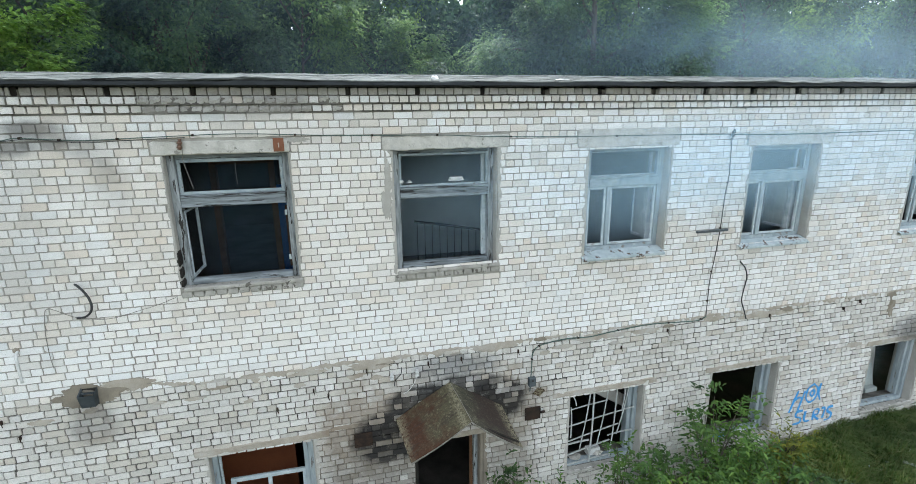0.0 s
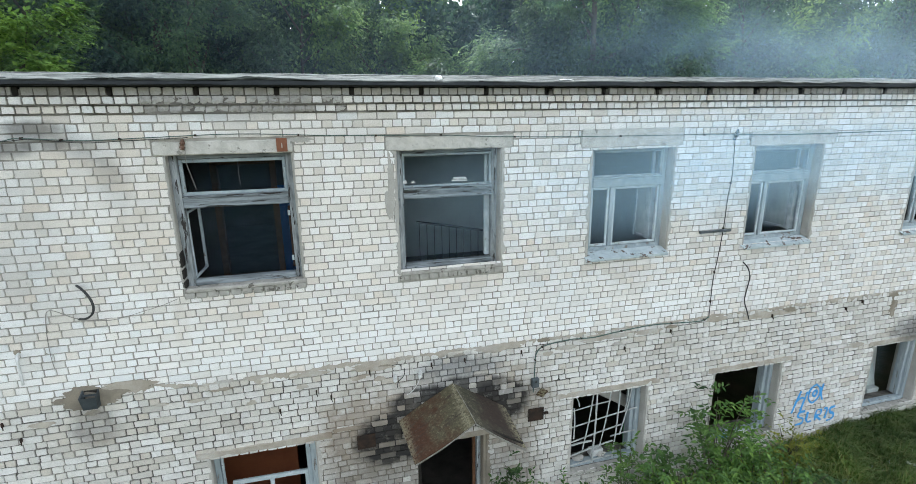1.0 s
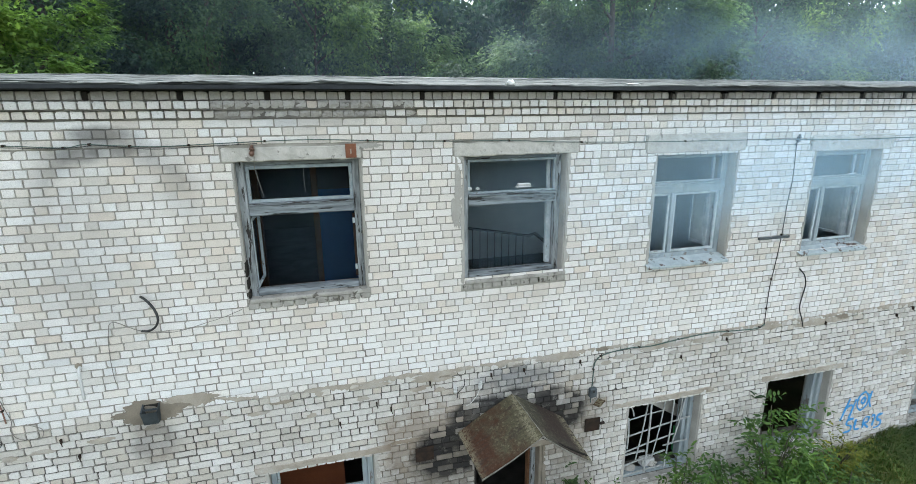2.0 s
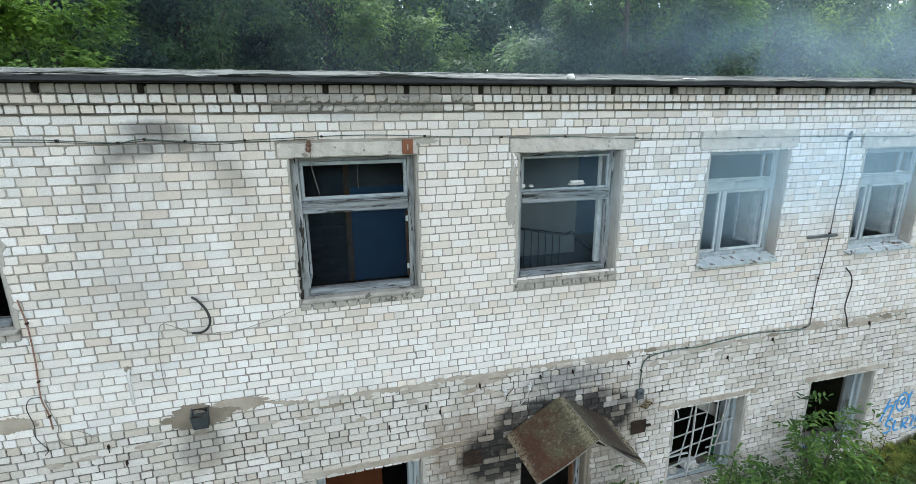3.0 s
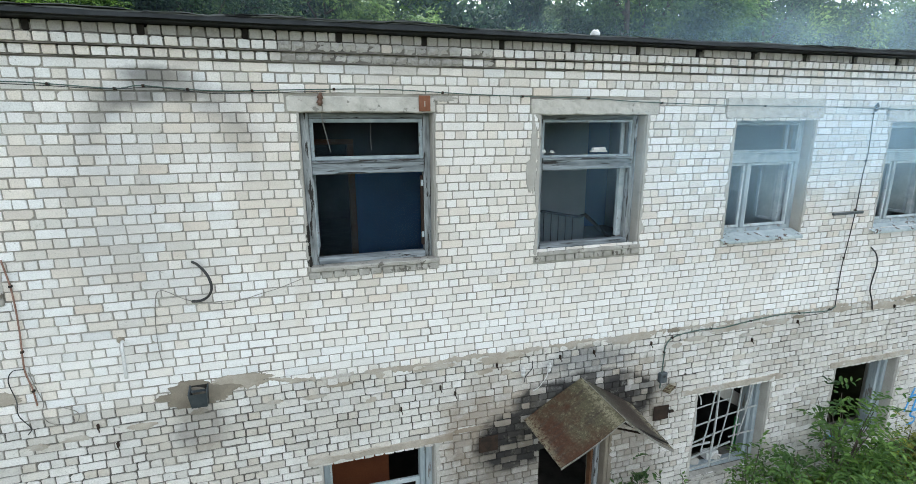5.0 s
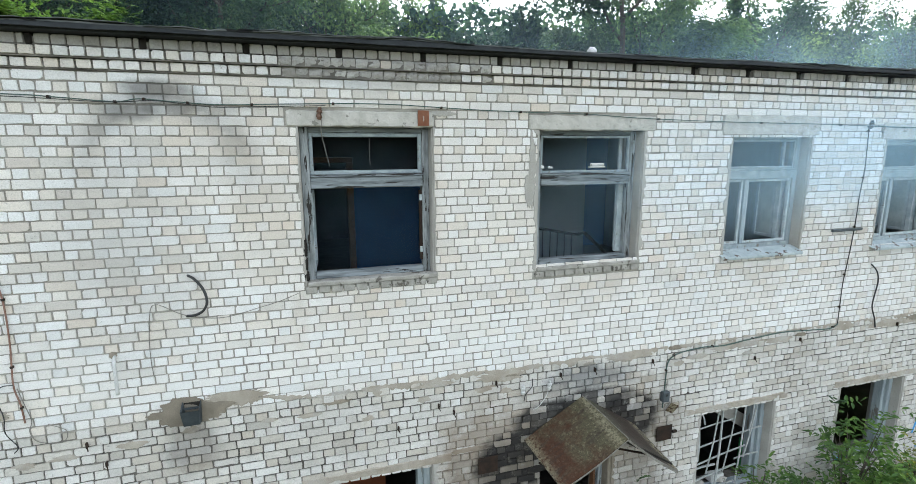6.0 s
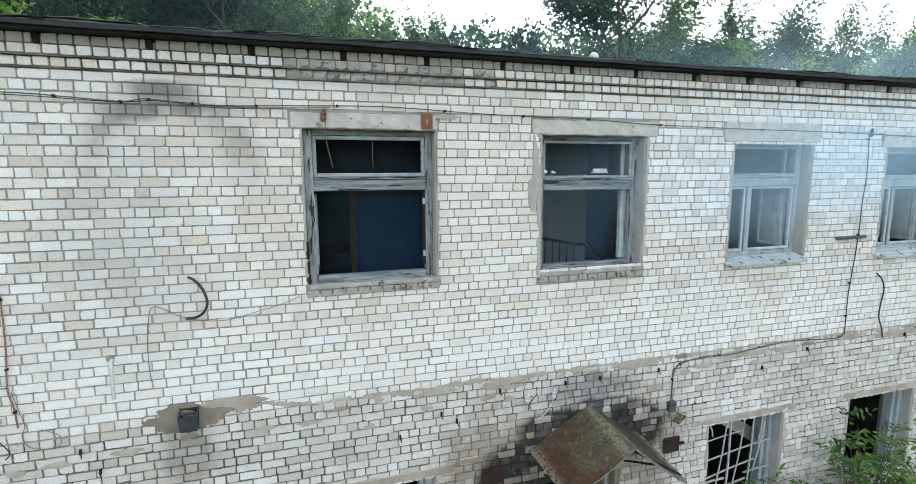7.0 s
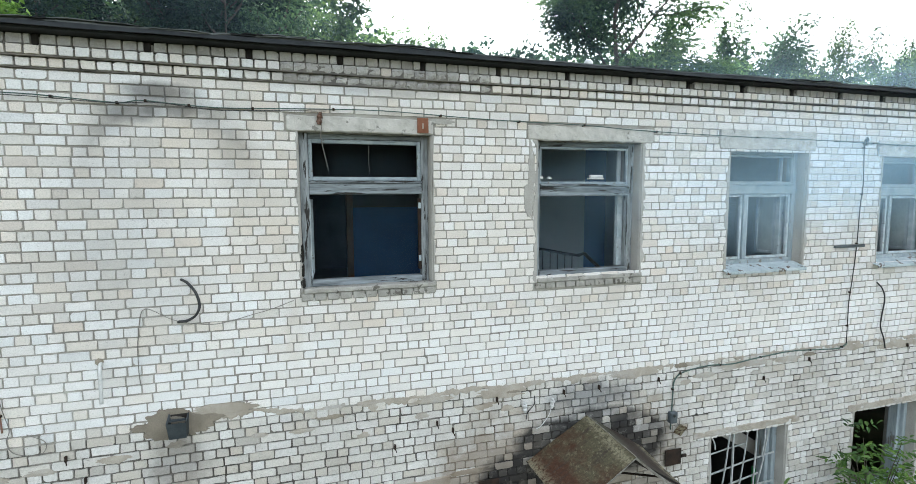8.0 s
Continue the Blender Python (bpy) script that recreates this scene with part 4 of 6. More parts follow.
# ---- things on the front wall ----
def cable(name, pts, r, m, label, cat="cable", y=-0.02, n=6, clips=0):
    """A cable along the wall face from (x, z) points."""
    p3 = [(p[0], p[2] if len(p) > 2 else y, p[1]) for p in pts]
    t = thing(name, p3[0], label, cat)
    bm = bmesh.new()
    tube(bm, curve(p3, n), r, 6)
    strand = part("strand", bm, m, t, smooth=True)
    line = curve(p3, n)
    for i in range(clips):
        q = line[int((i + 0.5) * len(line) / clips)]
        bm = bmesh.new()
        box(bm, q.x - 0.012, q.x + 0.012, q.y - r - 0.004, 0.006, q.z - 0.012, q.z + 0.012, 0.003)
        part("clip", bm, RUST_DARK, strand)
    return t


cable("wall_cable", [(-9.0, 7.05), (-6.0, 7.06), (-4.16, 7.04), (-3.71, 7.02), (-3.24, 6.99), (-3.04, 7.02), (-2.74, 7.0), (-2.32, 6.98), (-1.67, 7.0), (-0.72, 7.02), (0.3, 6.98),
                     (1.08, 6.96), (1.84, 6.95), (2.71, 6.91), (4.15, 6.88), (5.55, 6.87), (6.72, 6.85)], 0.0055, CABLE_GREEN,
      "grey-green cable sagging along the brick wall under the eaves", clips=14, y=-0.034)
cable("wall_cable", [(6.72, 6.85), (8.0, 6.83), (10.5, 6.84), (13.0, 6.83), (17.0, 6.84)], 0.009, CABLE_GREEN,
      "grey-green cable running on along the brick wall", clips=8, y=-0.034)
cable("thin_cable", [(-9.0, 7.035), (-6.0, 7.045), (-4.16, 7.02), (-3.3, 6.985), (-2.9, 7.005), (-2.4, 6.955), (-1.9, 6.97), (-1.3, 6.99)], 0.004, CABLE,
      "thin black cable tangled with the wall cable", y=-0.042)
cable("drop_cable", [(6.74, 6.85), (6.75, 6.7), (6.78, 6.18), (6.75, 5.85), (6.74, 5.29), (6.7, 4.77), (6.66, 4.4), (6.66, 4.1), (6.67, 3.68)], 0.0075, CABLE,
      "black cable hanging down the brick wall", clips=5, y=-0.024)
cable("belt_cable", [(6.67, 3.68), (6.5, 3.62), (6.08, 3.64), (5.48, 3.67), (4.81, 3.63), (4.37, 3.59), (3.94, 3.61), (3.5, 3.56), (3.36, 3.45), (3.34, 3.25), (3.33, 2.95), (3.32, 2.74)], 0.0095, CABLE_GREEN,
      "grey-green cable along the mortar band, bent down to a junction box", clips=7, y=-0.03)
cable("loose_cable", [(7.27, 4.64, -0.01), (7.36, 4.52, -0.05), (7.42, 4.34, -0.05), (7.4, 4.1, -0.04), (7.39, 3.9, -0.04), (7.47, 3.7, -0.05), (7.57, 3.52, -0.02)], 0.011, CABLE,
      "loose black cable end dangling in a wave on the wall")
cable("cable_stub", [(-2.79, 5.24, 0.0), (-2.72, 5.21, -0.06), (-2.64, 5.11, -0.10), (-2.61, 4.98, -0.11), (-2.65, 4.88, -0.10), (-2.74, 4.82, -0.06), (-2.84, 4.80, 0.0)], 0.014, CABLE,
      "stiff black cable stub curving out of the brick wall")
cable("thin_wire", [(-1.7, 4.95), (-1.9, 4.88), (-2.1, 4.83), (-2.49, 4.75), (-2.84, 4.81), (-3.05, 4.93), (-3.12, 4.955), (-3.17, 4.9), (-3.21, 4.62), (-3.22, 4.34), (-3.21, 4.16)], 0.004, WIRE,
      "thin grey wire slung across the brick wall", y=-0.012)
cable("left_cable", [(-4.42, 5.4), (-4.39, 5.07), (-4.4, 4.65), (-4.43, 4.26), (-4.4, 4.04), (-4.39, 3.84)], 0.008, PINK_CABLE,
      "rusty brown cable running down the wall", clips=3)
cable("wire_loop", [(-4.43, 4.26), (-4.53, 4.25), (-4.58, 4.14), (-4.55, 3.93), (-4.56, 3.76), (-4.48, 3.6), (-4.52, 3.53)], 0.005, CABLE, "loose black wire loop on the brick wall", y=-0.03)
cable("wire_loop", [(-4.4, 4.22), (-4.36, 4.02), (-4.33, 3.86), (-4.36, 3.74), (-4.3, 3.62), (-4.1, 3.58), (-4.05, 3.7), (-4.2, 3.8)], 0.004, WIRE, "tangle of thin pale wire on the wall", y=-0.03)
cable("wire_loop", [(-1.39, 6.98, -0.03), (-1.35, 6.85, -0.045), (-1.36, 6.72, -0.04), (-1.33, 6.55, -0.03), (-1.29, 6.36, -0.03)], 0.0045, WIRE, "wire end hanging from the lintel insulator")

# insulators
def insulator(x, z, y, tilt, m, label):
    t = thing("insulator", (x, y, z), label, "insulator", "insulators on the wall")
    bm = bmesh.new()
    for k, (r, h) in enumerate(((0.022, 0.0), (0.034, 0.02), (0.024, 0.045), (0.034, 0.07), (0.02, 0.10))):
        bmesh.ops.create_cone(bm, segments=12, radius1=r, radius2=r * 0.8, depth=0.03, cap_ends=True, matrix=Matrix.Translation((0, 0, h)))
    bmesh.ops.transform(bm, matrix=Matrix.Translation((x, y, z)) @ Matrix.Rotation(tilt, 4, "Y"), verts=bm.verts)
    part("body", bm, m, t, smooth=True)
    bm = bmesh.new()
    tube(bm, [(x, y, z + 0.02), (x, 0.02, z + 0.03)], 0.008, 6)
    part("bracket", bm, RUST_DARK, t)
    return t


insulator(-1.375, 6.86, -0.05, 0.15, PORCELAIN, "brown ribbed insulator on the window lintel")
insulator(6.73, 6.82, -0.055, 0.2, GREY_STEEL, "dark insulator where the cable turns down the wall")
insulator(1.43, 3.34, -0.05, 0.1, PLASTIC, "small white porcelain insulator above the canopy")
insulator(1.05, 3.33, -0.05, 0.0, PLASTIC, "small broken white insulator above the canopy")
cable("wire_loop", [(1.43, 3.4, -0.05), (1.4, 3.25, -0.05), (1.3, 3.1, -0.03), (1.22, 3.05, -0.02)], 0.005, PLASTIC, "short pale wire end hanging off an insulator")
cable("wire_loop", [(1.2, 3.5, -0.01), (1.19, 3.4, -0.03), (1.1, 3.3, -0.03), (1.08, 3.2, -0.02)], 0.006, CABLE, "short black wire end on the wall")

# wall anchors: short rusty pins
for i, (x, z) in enumerate(((0.68, 3.52), (2.15, 3.5), (3.1, 3.5), (1.62, 3.5), (-0.1, 3.32), (-0.62, 3.1), (0.1, 3.2), (5.9, 3.5), (5.0, 3.3), (8.1, 3.52), (9.9, 3.45), (-3.75, 3.25), (-3.9, 3.5), (10.3, 3.55))):
    bm = bmesh.new()
    box(bm, x - 0.01, x + 0.01, -0.04, 0.02, z - 0.03, z + 0.03, 0.004)
    tube(bm, [(x, -0.03, z - 0.02), (x + 0.012, -0.05, z - 0.045), (x + 0.01, -0.045, z - 0.06)], 0.006, 5)
    solo("wall_anchor", bm, RUST_DARK, "short rusty iron pin driven into a joint", "anchor", "wall anchors", at=(x, 0, z))

# iron bar
bm = bmesh.new()
rough_box(bm, 6.26, 6.89, -0.05, -0.01, 5.232, 5.272, 0.1, 0.002, 1, 0.005)
for x in (6.35, 6.8):
    box(bm, x, x + 0.03, -0.03, 0.02, 5.24, 5.265, 0.003)
solo("iron_bar", bm, GREY_STEEL, "dark flat iron bar fixed across the wall", "bracket", at=(6.57, 0, 5.25))

# square plates each side of the canopy
for x, z, arm in ((0.565, 2.365, 0), (3.38, 2.32, 1)):
    t = thing("metal_plate", (x, 0, z), "square rusty dark metal plate on the sooty wall", "plate", "plates beside the canopy")
    bm = bmesh.new()
    box(bm, x - 0.14, x + 0.14, -0.045, -0.033, z - 0.12, z + 0.12, 0.004)
    part("face_plate", bm, RUST_DARK, t)
    bm = bmesh.new()
    tube(bm, [(x, -0.04, z), (x, 0.02, z)], 0.03, 8)
    part("stud", bm, RUST_DARK, t)
    for dx, dz in ((-0.1, 0.08), (0.1, 0.08), (-0.1, -0.08), (0.1, -0.08)):
        bm = bmesh.new()
        tube(bm, [(x + dx, -0.05, z + dz), (x + dx, -0.03, z + dz)], 0.009, 6)
        part("bolt", bm, BLACK_WOOD_GAP, t)
    if arm:
        bm = bmesh.new()
        box(bm, x + 0.14, x + 0.22, -0.06, -0.03, z - 0.02, z + 0.02, 0.004)
        part("latch", bm, RUST_DARK, t)

# junction box with its lid hanging open
jb = thing("junction_box", (3.34, 0, 2.9), "small grey junction box with a rusty lid hanging off", "junction box")
bm = bmesh.new()
box(bm, 3.29, 3.41, -0.07, 0.01, 2.84, 3.0, 0.008)
part("body", bm, GREY_STEEL, jb)
bm = bmesh.new()
box(bm, -0.075, 0.075, -0.006, 0.006, -0.08, 0.08, 0.003)
bmesh.ops.transform(bm, matrix=Matrix.Translation((3.46, -0.07, 2.73)) @ Matrix.Rotation(radians(28), 4, "Y") @ Matrix.Rotation(radians(15), 4, "X"), verts=bm.verts)
part("lid", bm, RUST, jb, "rusty lid hanging askew")
bm = bmesh.new()
tube(bm, [(3.4, -0.06, 2.85), (3.43, -0.07, 2.8)], 0.006, 5)
part("hinge_wire", bm, WIRE, jb)
bm = bmesh.new()
tube(bm, [(3.35, -0.069, 2.95), (3.35, -0.074, 2.95)], 0.02, 10)
part("knob", bm, CABLE, jb)

# vent funnel
vent = thing("vent_hopper", (-2.93, 0, 3.62), "grey sheet-steel hopper mouth sticking out of a mortar patch", "vent")
bm = bmesh.new()
fo = [bm.verts.new(p) for p in ((-3.035, -0.16, 3.80), (-2.835, -0.16, 3.80), (-2.85, -0.12, 3.56), (-3.02, -0.12, 3.56))]
bk = [bm.verts.new(p) for p in ((-3.035, 0.0, 3.88), (-2.835, 0.0, 3.88), (-2.85, 0.0, 3.56), (-3.02, 0.0, 3.56))]
fi = [bm.verts.new(p) for p in ((-3.022, -0.148, 3.79), (-2.848, -0.148, 3.79), (-2.86, -0.108, 3.57), (-3.01, -0.108, 3.57))]
bi = [bm.verts.new(p) for p in ((-3.022, 0.0, 3.87), (-2.848, 0.0, 3.87), (-2.86, 0.0, 3.57), (-3.01, 0.0, 3.57))]
for f in ((fo[3], fo[2], fo[1], fo[0]), (fo[0], bk[0], bk[3], fo[3]), (fo[2], bk[2], bk[1], fo[1]), (fo[3], bk[3], bk[2], fo[2]),
          (fi[0], fi[1], fi[2], fi[3]), (fi[3], bi[3], bi[0], fi[0]), (fi[1], bi[1], bi[2], fi[2]), (fo[0], fo[1], fi[1], fi[0]), (fo[1], bk[1], bi[1], fi[1]), (bk[0], fo[0], fi[0], bi[0])):
    bm.faces.new(f)
part("hopper", bm, HOPPER_STEEL, vent)
# black sheet paints the shade inside the hopper mouth
bm = bmesh.new()
box(bm, -3.02, -2.85, -0.012, -0.006, 3.57, 3.86, 0.002)
part("throat_black", bm, BLACK_WOOD_GAP, vent, "black sheet for the dark of the hopper mouth")
bm = bmesh.new()
box(bm, -3.01, -2.855, -0.09, -0.08, 3.79, 3.825, 0.003)
part("damper", bm, HOPPER_STEEL, vent)
vent.scale, vent.location = (0.95, 0.9, 0.76), (-2.878, 0, 3.64)
# pipe stub
pipe = thing("overflow_pipe", (-3.53, 0, 4.4), "white plastic pipe stub bent down from a hole in the wall", "pipe")
bm = bmesh.new()
tube(bm, curve([(-3.55, 0.05, 4.43), (-3.54, -0.05, 4.43), (-3.53, -0.09, 4.38), (-3.53, -0.095, 4.25), (-3.535, -0.09, 4.05)], 5), 0.017, 8)
part("pipe", bm, PLASTIC, pipe, smooth=True)
bm = bmesh.new()
tube(bm, [(-3.56, -0.008, 4.45), (-3.56, 0.02, 4.45)], 0.04, 7)
part("hole_collar", bm, MUD, pipe, "dark ragged hole round the pipe")

# mortar band, cement patches
bm = bmesh.new()
smear(bm, lambda x: 3.68 + 0.03 * noise.noise(Vector((x * 1.7, 0, 0))) + 0.03 * noise.noise(Vector((x * 7, 1, 0))) + 0.02 * noise.noise(Vector((x * 23, 1, 0))) + 0.12 * math.exp(-((x + 2.7) / 0.8) ** 2) + 0.02 * math.exp(-((x - 0.2) / 2.0) ** 2),
      lambda x: 3.64 + 0.08 * noise.noise(Vector((x * 3.1, 7, 0))) + 0.075 * noise.noise(Vector((x * 11, 4, 0))) + 0.03 * noise.noise(Vector((x * 27, 4, 0))) + 0.11 * math.exp(-((x + 2.7) / 0.8) ** 2),
      -3.0, 12.5, -0.006, step=0.018, thick=0.008)
solo("mortar_band", bm, CEMENT, "ragged trowelled mortar band between the storeys", "mortar", kind="structure")


def blotch(name, cx, cz, rx, rz, seed, m, label):
    bm = bmesh.new()
    n = 90
    c = bm.verts.new((cx, -0.013, cz))
    rim, foot = [], []
    for i in range(n):
        a = 2 * math.pi * i / n
        k = 1 + 0.16 * noise.noise(Vector((math.cos(a) * 11, math.sin(a) * 11, seed + 4))) + 0.4 * noise.noise(Vector((math.cos(a) * 1.3, math.sin(a) * 1.3, seed))) + 0.28 * noise.noise(Vector((math.cos(a) * 5, math.sin(a) * 5, seed + 9)))
        rim.append(bm.verts.new((cx + math.cos(a) * rx * k, -0.009, cz + math.sin(a) * rz * k)))
        foot.append(bm.verts.new((cx + math.cos(a) * rx * (k + 0.03), 0.012, cz + math.sin(a) * rz * (k + 0.03))))
    for i in range(n):
        j = (i + 1) % n
        bm.faces.new((c, rim[i], rim[j]))
        bm.faces.new((rim[i], foot[i], foot[j], rim[j]))
    bmesh.ops.recalc_face_normals(bm, faces=bm.faces)
    return solo(name, bm, m, label, "mortar", kind="structure")


PATCH = "smeared cement patch on the brickwork"
blotch("cement_patch", -2.9, 3.70, 0.40, 0.15, 2, MUD, "brown cement patch round the steel hopper")
blotch("cement_patch", -2.45, 3.82, 0.34, 0.055, 5, CEMENT, PATCH)
rnd = random.Random(77)
for i in range(16):
    bx = -4.6 + 0.62 * i + rnd.uniform(-0.2, 0.2)
    if not (1.0 < bx < 2.9):
        blotch("cement_patch", bx, rnd.uniform(3.28, 3.5), rnd.uniform(0.07, 0.2), rnd.uniform(0.02, 0.045), 30 + i, CEMENT, PATCH)
blotch("cement_patch", -4.75, 3.95, 0.22, 0.09, 8, CEMENT, PATCH)
blotch("cement_patch", 0.75, 3.6, 0.35, 0.07, 3, CEMENT, PATCH)
blotch("cement_patch", 2.75, 3.63, 0.4, 0.06, 6, CEMENT, PATCH)
blotch("cement_patch", 4.6, 3.55, 0.5, 0.06, 9, CEMENT, PATCH)
blotch("cement_patch", 8.0, 3.55, 0.6, 0.06, 12, CEMENT, PATCH)
blotch("cement_patch", 11.2, 3.4, 0.09, 0.26, 14, MUD, PATCH)
blotch("cement_patch", 10.4, 2.6, 0.3, 0.05, 15, CEMENT, PATCH)
blotch("cement_patch", 9.6, 0.62, 1.1, 0.12, 17, CEMENT, "grey cement plinth patch above the grass")
blotch("cement_patch", 0.35, 2.62, 0.3, 0.035, 18, CEMENT, PATCH)
for i in range(16):
    r2 = random.Random(i + 70)
    blotch("cement_patch", -1.6 + 0.86 * i + r2.uniform(-0.3, 0.3), 3.6 + r2.uniform(-0.07, 0.06), r2.uniform(0.08, 0.26), r2.uniform(0.025, 0.055), 30 + i * 1.7, CEMENT if i % 3 else MUD, PATCH)
blotch("cement_patch", 0.0, 6.93, 0.15, 0.03, 41, PLASTER, PATCH)
blotch("cement_patch", 1.1, 6.05, 0.06, 0.22, 43, PLASTER, PATCH)
blotch("cement_patch", 1.13, 6.3, 0.045, 0.4, 21, PLASTER, PATCH)

# graffiti strokes
def stroke(bm, pts, w=0.029):
    line = curve([(x, -0.0165, z) for x, z in pts], 6)
    last = None
    for i, p in enumerate(line):
        d = (line[min(i + 1, len(line) - 1)] - line[max(i - 1, 0)]).normalized()
        s = Vector((-d.z, 0, d.x)) * w * (0.8 + 0.5 * noise.noise(p * 6))
        cur = (bm.verts.new(p + s + Vector((0, 0.003, 0))), bm.verts.new(p), bm.verts.new(p - s + Vector((0, 0.003, 0))))
        if last:
            bm.faces.new((last[0], last[1], cur[1], cur[0]))
            bm.faces.new((last[1], last[2], cur[2], cur[1]))
        last = cur


graf = thing("graffiti", (9.5, 0, 1.4), "bright blue sprayed scrawl on the white bricks", "graffiti")
for pts in ([(9.0, 1.28), (9.07, 1.5), (9.16, 1.76)], [(9.1, 1.55), (9.2, 1.6), (9.3, 1.56)], [(9.22, 1.3), (9.27, 1.5), (9.33, 1.72)],
            [(9.55, 1.86), (9.4, 1.76), (9.38, 1.56), (9.5, 1.44), (9.64, 1.54), (9.66, 1.72), (9.55, 1.84)], [(9.52, 1.72), (9.47, 1.64), (9.54, 1.58), (9.58, 1.66), (9.53, 1.74)],
            [(9.72, 1.84), (9.69, 1.64), (9.76, 1.46)], [(9.36, 1.27), (9.22, 1.26), (9.2, 1.16), (9.33, 1.1), (9.32, 1.0), (9.15, 0.98)],
            [(9.44, 1.24), (9.43, 1.08), (9.47, 1.0), (9.57, 1.0)], [(9.66, 1.0), (9.67, 1.22), (9.79, 1.22), (9.78, 1.12), (9.68, 1.1), (9.82, 0.98)],
            [(9.86, 1.24), (9.95, 1.22), (9.92, 1.0)], [(10.16, 1.24), (10.04, 1.22), (10.04, 1.13), (10.15, 1.06), (10.12, 0.96), (9.98, 0.93)]):
    bm = bmesh.new()
    stroke(bm, pts)
    part("sprayed_line", bm, SPRAY, graf)

# ---- grated window and its litter ----
grille = thing("window_grille", (4.1, 0.1, 0.95), "bent welded iron grille with flaking grey paint in the broken window", "grille")
for x0, z0, x1, z1, r in ((4.54, 2.45, 4.38, 1.32, 0.012), (4.61, 2.45, 4.58, 1.0, 0.017), (4.89, 2.45, 4.72, 1.3, 0.011), (5.07, 2.45, 5.0, 1.02, 0.013), (5.31, 2.45, 5.12, 1.48, 0.012), (5.24, 2.45, 5.19, 1.95, 0.01),
                       (4.17, 2.2, 4.19, 1.58, 0.014), (4.2, 2.42, 4.27, 2.22, 0.012)):
    bm = bmesh.new()
    mid = ((x0 + x1) / 2 + 0.012, 0.095, (z0 + z1) / 2)
    tube(bm, curve([(x0, 0.1, z0), mid, (x1, 0.1, z1)], 4), r, 4)
    part("bar", bm, BAR_PAINT, grille)
for x0, z0, x1, z1, r in ((4.14, 2.13, 4.9, 2.21, 0.011), (4.14, 1.8, 5.46, 1.98, 0.013), (4.13, 1.49, 5.16, 1.68, 0.013), (4.12, 1.43, 4.57, 1.45, 0.018), (4.95, 1.47, 5.46, 1.5, 0.013), (4.11, 1.2, 5.0, 1.37, 0.016), (4.11, 1.0, 5.0, 1.06, 0.013)):
    bm = bmesh.new()
    tube(bm, [(x0, 0.122, z0), ((x0 + x1) / 2, 0.126, (z0 + z1) / 2 + 0.008), (x1, 0.122, z1)], r, 4)
    part("bar", bm, BAR_PAINT, grille)
bm = bmesh.new()
box(bm, -0.95, 0.95, 0, 0.03, -0.11, 0.11, 0.006)
bmesh.ops.transform(bm, matrix=Matrix.Translation((5.2, 0.56, 2.03)) @ Matrix.Rotation(radians(32), 4, "Y"), verts=bm.verts)
box(bm, 5.92, 5.98, 0.56, 0.62, 0.06, 1.62, 0.005)
solo("fallen_board", bm, PLASTER, "pale board slipped across the window on a post inside", "board", at=(5.95, 0.58, 0.06))
bm = bmesh.new()
rough_box(bm, 4.62, 4.88, 0.2, 0.34, 1.02, 1.16, 0.06, 0.006, 5)
solo("loose_brick", bm, PLASTIC, "broken white brick lying on the window sill", "brick", at=(4.75, 0.27, 1.02))
rubble("litter_bag", (4.82, 0.22, 1.02), (0.10, 0.08, 0.07), CONCRETE, "grey rubble heap on the window sill", 9, "rubble")
rubble("litter_bag", (4.38, 0.25, 1.02), (0.13, 0.09, 0.05), PLASTER, "flat plaster rubble on the window sill", 13, "rubble")

bm = bmesh.new()
rough_box(bm, 11.75, 12.2, 0.0, 0.03, 0.0, 0.95, 0.09, 0.006, 3)
bmesh.ops.transform(bm, matrix=Matrix.Translation((0.0, 0.62, 1.0)) @ Matrix.Rotation(radians(-14), 4, "X"), verts=bm.verts)
box(bm, 11.8, 12.15, 0.5, 0.8, 0.06, 1.05, 0.01)
solo("fallen_board", bm, PALE_WALL, "pale broad board leaning on a plinth inside the smoky window", "board", at=(11.97, 0.65, 0.06))

# things left on the transoms
tz = 6.283
bm = bmesh.new()
box(bm, 2.03, 2.26, 0.145, 0.20, tz, tz + 0.018, 0.004)
box(bm, 2.05, 2.25, 0.148, 0.197, tz + 0.018, tz + 0.058, 0.012)
solo("plastic_tray", bm, PLASTIC, "white plastic tray forgotten on a window transom", "tray", at=(2.15, 0.17, tz))
rubble("mortar_lump", (1.46, 0.16, tz), (0.035, 0.025, 0.025), PLASTIC, "small white lump on the window transom", 3)
rubble("mortar_lump", (1.33, 0.165, tz), (0.05, 0.028, 0.03), PLASTIC, "small white lump on the window transom", 6)
tz = 6.19
rubble("rag", (8.36, 0.20, tz - 0.05), (0.15, 0.03, 0.07), PLASTIC, "crumpled white rag caught in the upper sash", 5, "rag")
rubble("rag", (4.44, 0.19, tz), (0.07, 0.02, 0.05), ZINC, "broken pane shard standing in the upper sash", 8, "glass shard")

